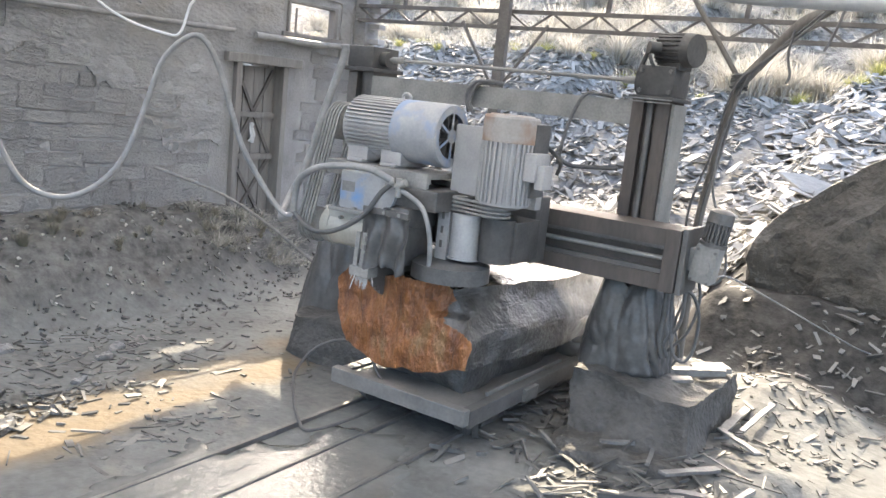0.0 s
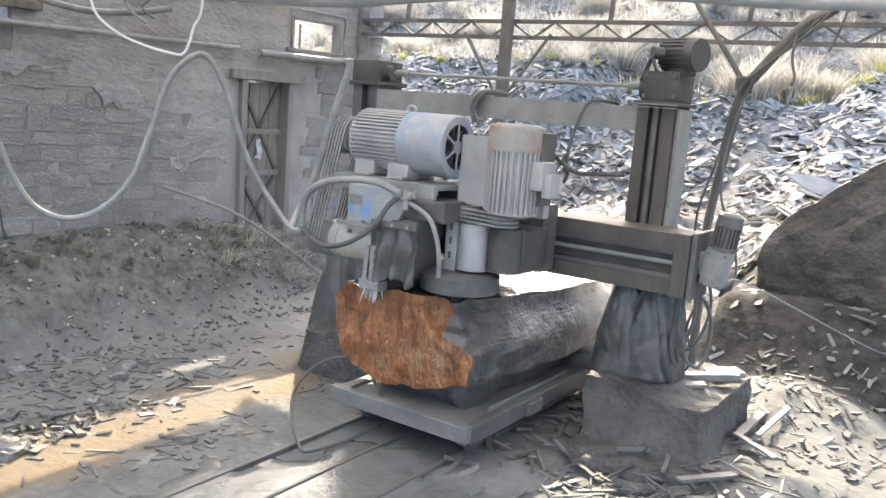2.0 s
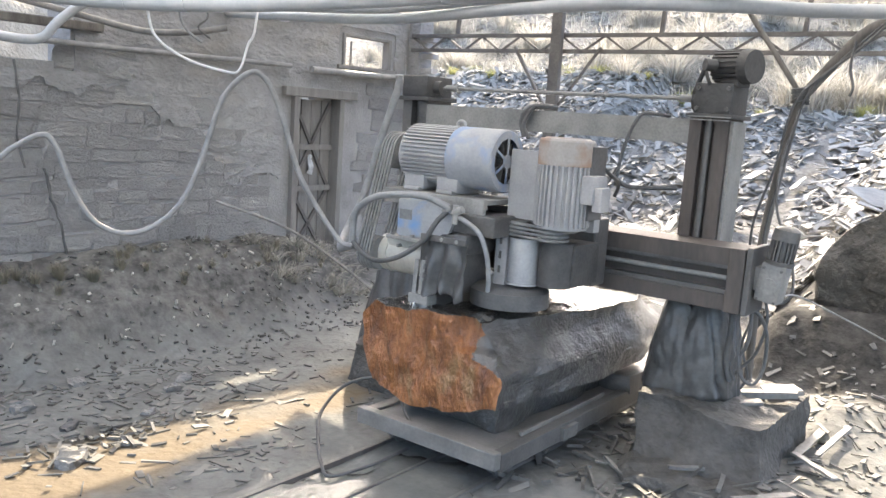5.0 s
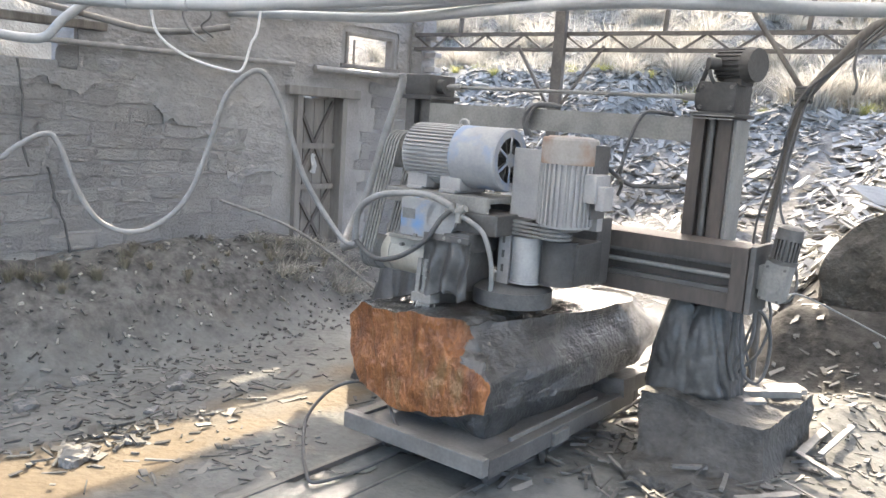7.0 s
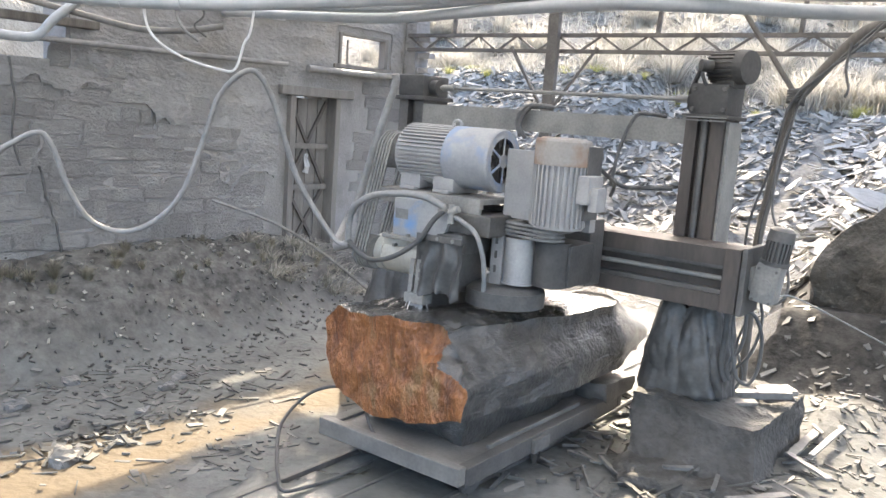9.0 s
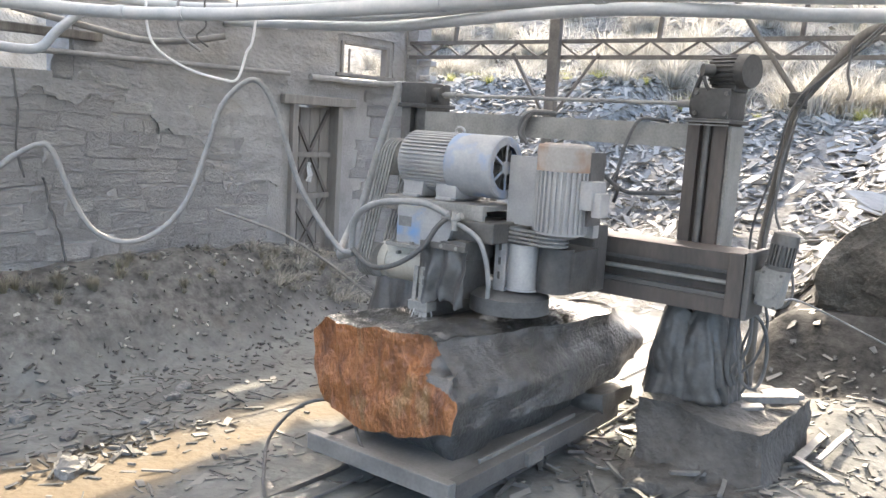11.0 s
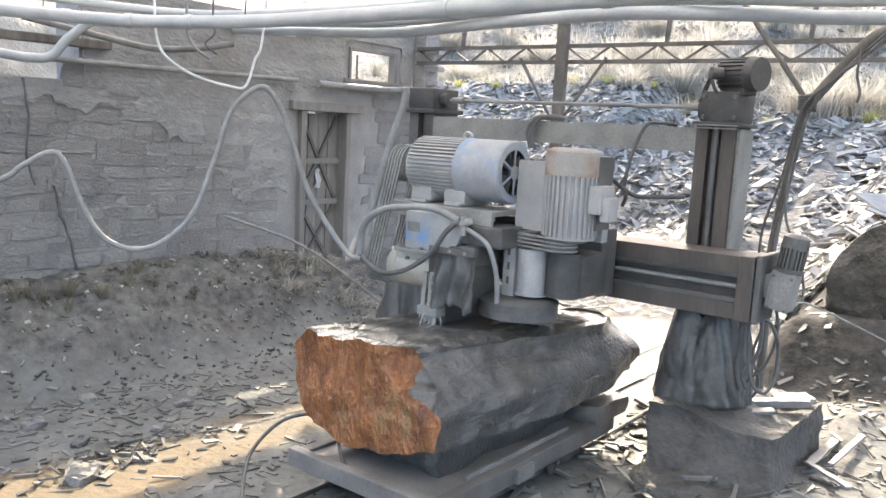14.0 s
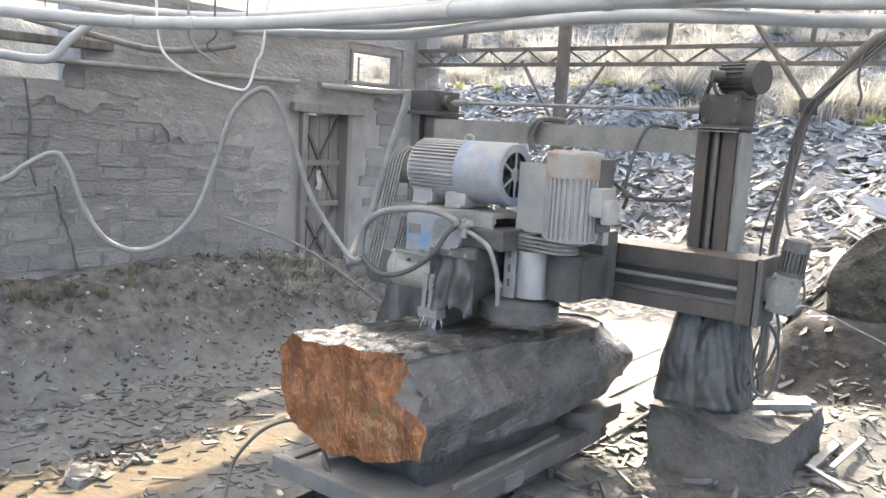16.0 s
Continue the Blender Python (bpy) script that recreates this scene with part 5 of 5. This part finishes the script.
pole()
for pts, r in ((((-1.23, 4.05, 0.92), (-1.21, 4.0, 0.75), (-1.19, 4.0, 0.60), (-1.17, 4.02, 0.50), (-1.12, 4.05, 0.47), (-1.09, 4.08, 0.55), (-1.09, 4.08, 0.70), (-1.12, 4.05, 0.80), (-1.16, 4.02, 0.84)), 0.009),
               (((-1.18, 4.02, 0.92), (-1.15, 4.0, 0.78), (-1.16, 4.0, 0.66), (-1.22, 4.02, 0.55), (-1.21, 4.05, 0.47)), 0.010),
               (((-1.20, 4.1, 0.95), (-1.17, 4.08, 0.8), (-1.20, 4.07, 0.65), (-1.16, 4.08, 0.5), (-1.19, 4.1, 0.42)), 0.007),
               (((-1.13, 4.1, 0.90), (-1.10, 4.08, 0.78), (-1.13, 4.07, 0.62), (-1.20, 4.06, 0.52), (-1.24, 4.08, 0.45)), 0.008),
               (((-1.26, 4.06, 0.90), (-1.25, 4.03, 0.70), (-1.25, 4.03, 0.55), (-1.23, 4.05, 0.46)), 0.016)):
    hose("cable", pts, r, M_CABLE, "dark cable hanging from the beam's end", "cable", 8)


# ---- rocks, slates and plants ----
def boulder():
    bm = rock((3.5, 2.5, 2.7), 64, 0.13, 1.1, 12, 0.78)
    roughen(bm, 0.08, 2.6, 5)
    roughen(bm, 0.035, 8.0, 7)
    roughen(bm, 0.016, 20.0, 9)
    for v in bm.verts:
        up = v.co.z - 0.45
        if up > 0:
            v.co.x += (up * 0.45 + up * up * 0.75) * ease(-v.co.x, 0.2, 1.6)
            v.co.y += up * 0.35 * ease(-v.co.y, 0.2, 1.2)
    bmesh.ops.transform(bm, matrix=pose(0.37, 7.50, 0.38, 0, -2, -3), verts=bm.verts)
    tagged(part("boulder", bm, M_BOULDER, None, smooth=True, sharp=30), "big dusty brown boulder at the foot of the slate heap", "boulder")


def west_slope():
    """The hillside that rises beyond the west wall."""
    bm = rock((4.4, 13.0, 5.2), 48, 0.25, 0.7, 31, 0.4)
    roughen(bm, 0.10, 2.2, 4)
    roughen(bm, 0.04, 7.0, 6)
    bmesh.ops.transform(bm, matrix=pose(-10.2, 2.6, 0.2, 0, 0, 4), verts=bm.verts)
    tagged(part("hillside", bm, M_HILL, None, smooth=True, sharp=60), "dry straw-brown hillside beyond the wall", "hillside", kind="structure")


boulder()
west_slope()
chips("slate_heap", 7000, lambda r: (r.uniform(-2.3, 3.2), 7.2 + 4.3 * r.random()), (0.05, 0.46), (0.02, 0.11), 1, M_SLATE,
      "heap of broken pale slate splinters on the slope", "slate", 0.10, 0.30, (0.004, 0.016), across=0.4)


def slate_plates():
    """The larger split plates that lie on top of the heap, each one a piece."""
    heap = thing("slate_pile", (0.0, 8.5, 0.5), "loose pile of large pale split slate plates", "slate")
    r = random.Random(61)
    shapes = []
    for k in range(9):
        bm = nb()
        n = r.choice((4, 5, 5, 6))
        ang = sorted(2 * math.pi * (i + r.uniform(-0.25, 0.25)) / n for i in range(n))
        prof = [(0.5 * math.cos(t) * r.uniform(0.8, 1.15), 0.5 * math.sin(t) * r.uniform(0.8, 1.15)) for t in ang]
        extruded(bm, prof, "z", -0.5, 0.5)
        for v in bm.verts:
            v.co.x += 0.06 * v.co.z
        bmesh.ops.recalc_face_normals(bm, faces=bm.faces)
        me = bpy.data.meshes.new("plate")
        bm.to_mesh(me)
        bm.free()
        me.materials.append(M_PALESLATE)
        shapes.append(me)
    for i in range(280):
        if i < 240:
            x, y = r.uniform(-1.7, 2.4), 7.3 + 3.9 * r.random() ** 0.9
        else:
            x, y = r.uniform(-4.2, -1.8), 7.2 + 2.6 * r.random()
        e = 0.12
        nrm = Vector((height(x - e, y) - height(x + e, y), height(x, y - e) - height(x, y + e), 2 * e)).normalized()
        nrm = (nrm + Vector((r.gauss(0, 0.28), r.gauss(0, 0.28), 0))).normalized()
        m = nrm.to_track_quat("Z", "Y").to_matrix().to_4x4()
        ln = 0.18 + 0.58 * r.random() ** 1.7
        ob = new("plate", r.choice(shapes))
        ob.parent = heap
        turn = r.gauss(0, 0.6) if r.random() < 0.6 else r.uniform(0, 6.28)
        ob.matrix_basis = Matrix.Translation(Vector((x, y, height(x, y) + 0.04 + 0.08 * r.random())) - heap.location) @ m @ Matrix.Rotation(
            turn, 4, "Z") @ Matrix.Diagonal((ln, min(ln * 0.8, r.uniform(0.05, 0.20)), r.uniform(0.010, 0.028), 1))


slate_plates()
chips("slope_rubble", 5200, lambda r: (r.uniform(-8.5, -2.6), 7.0 + 5.5 * r.random()), (0.05, 0.32), (0.02, 0.10), 2, M_SCREE,
      "loose slate rubble on the hillside", "rubble", 0.04, 0.35)
chips("upper_rubble", 3000, lambda r: (r.uniform(-12, 6), 11 + 14 * r.random() ** 1.5), (0.04, 0.28), (0.03, 0.14), 3, M_SCREE,
      "scattered rubble on the upper hillside", "rubble", 0.05, 0.35, (0.01, 0.06))
chips("slate_litter", 220, lambda r: (-0.95 + r.gauss(0, 0.42), 3.45 + r.gauss(0, 0.20)), (0.03, 0.26), (0.008, 0.032), 4, M_RUBBLE,
      "litter of slate splinters before the pier", "slate", 0.03, 0.2, (0.003, 0.010))
chips("slate_litter", 150, lambda r: (-0.82 + r.gauss(0, 0.30), 4.15 + r.gauss(0, 0.40)), (0.02, 0.14), (0.008, 0.035), 14, M_RUBBLE,
      "small slate splinters beside the pier", "slate", 0.01, 0.16, (0.003, 0.009))
chips("slate_litter", 120, lambda r: (-1.80 + r.gauss(0, 0.13), 4.3 + r.gauss(0, 0.65)), (0.04, 0.20), (0.010, 0.045), 5, M_RUBBLE,
      "litter of slate splinters beside the rails", "slate", 0.02, 0.2)
chips("slate_litter", 320, lambda r: (-0.75 + r.gauss(0, 0.5), 5.2 + r.gauss(0, 0.5)), (0.015, 0.12), (0.010, 0.04), 6, M_RUBBLE,
      "small slate flakes on the mud mound", "slate", 0.01, 0.15, (0.003, 0.012))
chips("yard_litter", 110, lambda r: (r.uniform(-4.5, -3.0), 1.6 + 3.6 * r.random()), (0.03, 0.20), (0.008, 0.035), 7, M_RUBBLE,
      "scattered slate splinters on the wet mud", "slate", 0.0, 0.08, (0.003, 0.009))
chips("yard_litter", 130, lambda r: (-3.55 + r.gauss(0, 0.10), 2.12 + r.gauss(0, 0.34)), (0.02, 0.12), (0.010, 0.045), 8, M_RUBBLE,
      "pale slate splinters along the sunlit silt", "slate", 0.02, 0.22, (0.003, 0.012))
chips("yard_litter", 360, lambda r: (-4.05 + r.gauss(0, 0.26), 2.6 + r.gauss(0, 0.70)), (0.012, 0.11), (0.008, 0.045), 18, M_RUBBLE,
      "scattered small slate flakes on the wet mud", "slate", 0.0, 0.09, (0.002, 0.010))
chips("yard_litter", 60, lambda r: (-2.95 + r.gauss(0, 0.10), 2.45 + r.gauss(0, 0.25)), (0.02, 0.16), (0.010, 0.05), 19, M_RUBBLE,
      "dark flakes beside the rails", "slate", 0.0, 0.09, (0.002, 0.010))
chips("bank_rubble", 900, lambda r: (-5.45 + 1.15 * r.random(), 1.0 + 5.3 * r.random()), (0.008, 0.05), (0.005, 0.025), 9, M_RUBBLE,
      "small rubble and litter on the bank", "rubble", 0.01, 0.35)
chips("bank_rubble", 110, lambda r: (-5.40 + 0.75 * r.random(), 1.6 + 3.6 * r.random()), (0.010, 0.05), (0.008, 0.03), 29, M_SLATE,
      "pale crumbs of plaster and slate on the bank", "rubble", 0.01, 0.3)
chips("bank_slates", 90, lambda r: (-1.75 + 3.0 * r.random(), 5.5 + 1.4 * r.random()), (0.03, 0.20), (0.015, 0.06), 15, M_RUBBLE,
      "slate splinters on the dark bank below the boulder", "slate", 0.01, 0.25)


def slab(p, size, turn, tilt, seed, label):
    bm = rock(size, 3, 0.006, 9, seed, 0.93)
    x, y = p
    bmesh.ops.transform(bm, matrix=pose(x, y, height(x, y) + tilt[2], tilt[0], tilt[1], turn), verts=bm.verts)
    tagged(part("slate_slab", bm, M_SLATE_OBJ, None), label, "slate", "slate slabs on the ground")


slab((-0.92, 4.52), (0.042, 0.62, 0.014), 0, (-2, 3, 0.05), 1, "long pale slate lath lying on the heap")
slab((-0.81, 4.10), (0.036, 0.34, 0.012), 46, (-3, 2, 0.05), 2, "short pale slate lath lying on the heap")
slab((-0.83, 4.60), (0.030, 0.5, 0.012), -5, (3, -3, 0.05), 3, "narrow slate lath lying on the heap")
rnd = random.Random(5)
for i in range(9):
    a = rnd.uniform(0, 180)
    slab((-0.95 + rnd.gauss(0, 0.35), 3.50 + rnd.gauss(0, 0.15)), (rnd.uniform(0.02, 0.045), rnd.uniform(0.18, 0.42), rnd.uniform(0.012, 0.025)), a,
         (rnd.uniform(-7, 7), rnd.uniform(-10, 10), rnd.uniform(0.03, 0.09)), i + 10, "grey slate lath among the litter by the pier")
for x, y, s in ((-3.42, 1.86, 0.105), (-3.72, 2.45, 0.05), (-3.78, 2.05, 0.06), (-4.15, 2.0, 0.07), (-3.95, 2.75, 0.06), (-4.05, 2.9, 0.06), (-4.35, 2.4, 0.07), (-3.45, 2.15, 0.05)):
    bm = rock((s, s * 1.4, s * 0.55), 6, s * 0.30, 1.3 / s, x * 3, 0.55)
    bmesh.ops.transform(bm, matrix=pose(x, y, height(x, y) + s * 0.22, 8, 5, x * 90), verts=bm.verts)
    tagged(part("loose_rock", bm, M_SLATE_OBJ, None), "angular grey rock lying in the mud", "rock", "rocks in the yard")


def tussock_mesh(name, blades, h, spread, seed, material, droop=0.6):
    r = random.Random(seed)
    verts, faces = [], []
    for _ in range(blades):
        a = r.uniform(0, 2 * math.pi)
        rr = abs(r.gauss(0, 0.12)) * spread
        b = Vector((math.cos(a) * rr, math.sin(a) * rr, -0.03))
        lean = Vector((math.cos(a + r.gauss(0, 0.4)), math.sin(a + r.gauss(0, 0.4)), 0)) * spread * r.uniform(0.15, 1.0)
        hh = h * r.uniform(0.45, 1.0)
        side = Vector((-lean.y, lean.x, 0)).normalized() * r.uniform(0.004, 0.009)
        i = len(verts)
        for k in range(4):
            t = k / 3
            c = b + lean * t ** 1.6 + Vector((0, 0, hh * (t - droop * 0.45 * t ** 3)))
            w = side * (1 - t * 0.85)
            verts += [c - w, c + w]
        faces += [(i + 2 * k, i + 2 * k + 1, i + 2 * k + 3, i + 2 * k + 2) for k in range(3)]
    me = bpy.data.meshes.new(name)
    me.from_pydata(verts, [], faces)
    me.materials.append(material)
    return me


def plants():
    r = random.Random(21)
    grass = [tussock_mesh("grass_tussock", 300, 1.0, 0.95, 30 + i, M_GRASS, 1.15) for i in range(3)]
    weed = [tussock_mesh("weed_clump", 160, 0.45, 0.35, 40 + i, M_WEED, 0.3) for i in range(2)]
    green = [tussock_mesh("green_weed", 170, 0.4, 0.4, 50 + i, M_GREENWEED, 0.3) for i in range(2)]
    spots = [(-3.0, 11.9, 1.3), (-3.4, 12.3, 1.1), (-2.6, 12.4, 1.2), (-1.1, 12.3, 1.0), (-0.6, 12.6, 1.2), (-4.6, 12.6, 0.9), (0.2, 12.2, 1.1), (-5.6, 11.6, 0.8)]
    spots += [(r.uniform(-14, 5), 12.5 + 15 * r.random() ** 1.3, r.uniform(0.5, 1.3)) for _ in range(210)]
    for x, y, s in spots:
        ob = new("grass_tussock", r.choice(grass))
        ob.matrix_basis = Matrix.Translation((x, y, height(x, y))) @ Matrix.Rotation(r.uniform(0, 6.28), 4, "Z") @ Matrix.Diagonal((s, s, s, 1))
        tagged(ob, "dry straw-coloured grass tussock on the hillside", "grass", "grass tussocks")
    for _ in range(60):
        x, y, s = r.uniform(-9, 5), 11.2 + 1.3 * r.random(), r.uniform(0.3, 0.7)
        ob = new("weed_clump", r.choice(green))
        ob.matrix_basis = Matrix.Translation((x, y, height(x, y))) @ Matrix.Rotation(r.uniform(0, 6.28), 4, "Z") @ Matrix.Diagonal((s, s, s, 1))
        tagged(ob, "low yellow-green weeds along the terrace", "weeds", "weed clumps")
    straw = [tussock_mesh("straw_clump", 60, 0.35, 0.6, 60 + i, M_GRASS, 1.2) for i in range(2)]
    for _ in range(26):
        x, y, s = r.uniform(-5.35, -4.95), r.uniform(4.45, 5.9), r.uniform(0.35, 0.75)
        ob = new("straw_clump", r.choice(straw))
        ob.matrix_basis = Matrix.Translation((x, y, height(x, y))) @ Matrix.Rotation(r.uniform(0, 6.28), 4, "Z") @ Matrix.Diagonal((s, s, s, 1))
        tagged(ob, "pale dry straw lying before the door", "straw", "straw clumps")
    for _ in range(34):
        y = r.uniform(2.2, 5.2)
        x, s = -5.35 + r.random() * 0.35, r.uniform(0.12, 0.30)
        ob = new("weed_clump", r.choice(weed))
        ob.matrix_basis = Matrix.Translation((x, y, height(x, y))) @ Matrix.Rotation(r.uniform(0, 6.28), 4, "Z") @ Matrix.Diagonal((s, s, s, 1))
        tagged(ob, "dusty dry weeds at the wall's foot", "weeds", "weed clumps")


plants()


def mist_material(name, most):
    m = bpy.data.materials.new(name)
    m.use_nodes = True
    n, l = m.node_tree.nodes, m.node_tree.links
    clear = n.new("ShaderNodeBsdfTransparent")
    white = n.new("ShaderNodeBsdfTranslucent")
    white.inputs[0].default_value = (0.9, 0.9, 0.9, 1)
    back = n.new("ShaderNodeBsdfDiffuse")
    back.inputs[0].default_value = (0.9, 0.9, 0.9, 1)
    both, mix = n.new("ShaderNodeMixShader"), n.new("ShaderNodeMixShader")
    l.new(white.outputs[0], both.inputs[1])
    l.new(back.outputs[0], both.inputs[2])
    co, tex, mr = n.new("ShaderNodeTexCoord"), n.new("ShaderNodeTexNoise"), n.new("ShaderNodeMapRange")
    tex.inputs["Scale"].default_value = 3.0
    l.new(co.outputs["Object"], tex.inputs["Vector"])
    mr.inputs[1].default_value, mr.inputs[2].default_value, mr.inputs[3].default_value, mr.inputs[4].default_value = 0.3, 0.7, most * 0.2, most
    l.new(tex.outputs["Fac"], mr.inputs[0])
    l.new(mr.outputs[0], mix.inputs[0])
    l.new(clear.outputs[0], mix.inputs[1])
    l.new(both.outputs[0], mix.inputs[2])
    l.new(mix.outputs[0], n["Material Output"].inputs[0])
    return m


M_MIST = mist_material("water_mist", 0.17)
MIST = []


def mist(at, size, seed, label, material, shells=(1.0, 0.68)):
    """A drifting puff of spray: thin shells, one inside the other."""
    puff = thing("mist_puff", (0, 0, 0), label, "mist", "mist round the saw")
    for k, f in enumerate(shells):
        bm = rock([a * f for a in size], 9, 0.10 * min(size), 2.2 / max(size), seed + k, 0.12)
        ob = part("shell", bm, material, puff, smooth=True, sharp=180)
        ob.visible_shadow = False
    MIST.append((puff, at))


mist((-2.0, 5.0, 0.60), (1.05, 1.4, 0.75), 3, "pale mist of cutting water drifting behind the block", M_MIST)


def dry_grass():
    """Short dry grass over the upper hillside, blade by blade: one object of kind stuff."""
    r = random.Random(77)
    verts, faces = [], []
    for _ in range(26000):
        x, y = r.uniform(-14, 7), 11.6 + 16 * r.random() ** 1.4
        if noise.noise(Vector((x * 0.6, y * 0.6, 12))) < 0.0:
            continue
        z, a, h = height(x, y), r.uniform(0, 6.28), r.uniform(0.08, 0.34)
        lean = Vector((r.gauss(0, 0.4), r.gauss(0, 0.4), 0)) * h
        w = Vector((math.cos(a), math.sin(a), 0)) * r.uniform(0.004, 0.010)
        p = Vector((x, y, z - 0.01))
        i = len(verts)
        verts += [p - w, p + w, p + lean * 0.4 + Vector((0, 0, h * 0.6)) + w * 0.6, p + lean * 0.4 + Vector((0, 0, h * 0.6)) - w * 0.6,
                  p + lean + Vector((0, 0, h))]
        faces += [(i, i + 1, i + 2, i + 3), (i + 3, i + 2, i + 4)]
    me = bpy.data.meshes.new("dry_grass")
    me.from_pydata(verts, [], faces)
    me.materials.append(M_GRASS)
    tagged(new("dry_grass", me), "thin dry grass over the upper hillside", "grass", kind="stuff")


dry_grass()


def timber():
    bm = nb()
    box(bm, (-5.5, 0.5, 2.06), (-5.42, 3.2, 2.12), 0.01)
    roughen(bm, 0.01, 3, 1)
    tagged(part("timber_beam", bm, M_DARKWOOD, None), "old grey timber beam over the gap in the wall", "beam")
    bm = nb()
    box(bm, (-5.44, 4.62, 2.34), (-5.40, 4.84, 2.40), 0.006)
    tagged(part("junction_box", bm, M_WHITEWIRE, None), "small white junction box on the wall", "box")


timber()


# ---- wall stones ----
def wall_stones():
    r = random.Random(8)
    shapes = []
    for k in range(10):
        bm = nb()
        nu, nv = 5, 4
        grid = []
        for a in range(nv + 1):
            row = []
            for c in range(nu + 1):
                u, w = (-0.5, -0.45, -0.18, 0.18, 0.45, 0.5)[c], (-0.5, -0.42, 0.0, 0.42, 0.5)[a]
                e = max(abs(u), abs(w)) * 2
                x = 1.0 + 0.5 * noise.noise(Vector((u * 3, w * 3, k * 5.0))) if e < 0.999 else 0.1
                j = 0.05 if e > 0.9 else 0.07
                row.append(bm.verts.new((x, u + r.uniform(-j, j), w * (1 - 0.12 * abs(u) * 2) + r.uniform(-j, j))))
            grid.append(row)
        for a in range(nv):
            for c in range(nu):
                bm.faces.new((grid[a][c], grid[a][c + 1], grid[a + 1][c + 1], grid[a + 1][c]))
        bmesh.ops.recalc_face_normals(bm, faces=bm.faces)
        if sum(f.normal.x for f in bm.faces) < 0:
            bmesh.ops.reverse_faces(bm, faces=bm.faces)
        me = bpy.data.meshes.new("stone")
        bm.to_mesh(me)
        bm.free()
        me.materials.append(M_WALLSTONE)
        shapes.append(me)
    z, count = 0.28, 0
    while z < 2.5:
        h = r.uniform(0.06, 0.125)
        y = 1.2 + r.uniform(-0.2, 0)
        while y < 6.48:
            w = r.uniform(0.10, 0.36)
            y1 = min(y + w, 6.48)
            my, mz = (y + y1) / 2, z + h / 2
            edge = 1.95 - (0.25 if my > 3.6 else 0) - (0.3 if my > 4.2 else 0) + (1.0 if my > 5.62 else 0)
            free = not (4.84 < y1 and y < 5.74 and z < 1.86) and not (5.5 < y1 and y < 6.30 and 1.95 < z + h and z < 2.36)
            if mz < edge and free and not (my < 3.0 and z + h > 1.84) and y1 - y > 0.08:
                ob = new("stone", r.choice(shapes))
                ob.parent = WALL
                ob.matrix_basis = Matrix.Translation((0.0 - 0.004, my - 3, mz + r.gauss(0, 0.010))) @ Matrix.Rotation(r.gauss(0, 0.045), 4, "X") @ Matrix.Diagonal(
                    (r.uniform(0.004, 0.018), (y1 - y) * 1.02 + r.uniform(-0.02, 0.02), h * r.uniform(0.95, 1.2), 1))
                count += 1
            y = y1
        z += h


wall_stones()
crack = nb()
tube(crack, [(WX + 0.046, 2.60, 1.83), (WX + 0.05, 2.63, 1.6), (WX + 0.05, 2.61, 1.35), (WX + 0.045, 2.66, 1.14)], 0.008, 5, 3)
roughen(crack, 0.012, 14, 2)
part("crack", crack, M_CABLE, WALL, "dark crack running down the wall")
crack = nb()
tube(crack, [(WX + 0.035, 2.80, 1.14), (WX + 0.035, 2.82, 1.05), (WX + 0.035, 2.84, 0.92), (WX + 0.035, 2.91, 0.76), (WX + 0.035, 2.95, 0.5)], 0.009, 5, 4)
roughen(crack, 0.015, 16, 5)
part("crack", crack, M_CABLE, WALL, "dark crack running down the wall")


# ---- what moves ----
TRAVEL = [(0.0, 3.300), (0.5, 3.275), (1.0, 3.253), (1.5, 3.226), (2.0, 3.200), (2.5, 3.172), (3.0, 3.144), (3.5, 3.112), (4.0, 3.084),
          (6.5, 2.945), (7.0, 2.915), (7.5, 2.886), (8.0, 2.858), (8.5, 2.830), (9.0, 2.802), (11.5, 2.660), (12.0, 2.627), (12.5, 2.597),
          (13.0, 2.568), (13.5, 2.543), (14.0, 2.517), (14.5, 2.489), (15.0, 2.461), (15.5, 2.437), (16.0, 2.425)]


def motions():
    walk(CART, [(t, pose(0, y - 0.115, 0)) for t, y in TRAVEL])
    for i, (puff, (x, y, z)) in enumerate(MIST):
        walk(puff, [(t, pose(x + 0.06 * math.sin(t * 0.9 + i), y + 0.05 * math.sin(t * 0.6 + 2 * i), z + 0.03 * math.sin(t * 1.1 + i), 0, 0,
                             12 * math.sin(t * 0.5 + i))) for t in (k * 0.5 for k in range(33))])
    walk(BLOCK, [(t, pose(0, y, 0)) for t, y in TRAVEL])


motions()
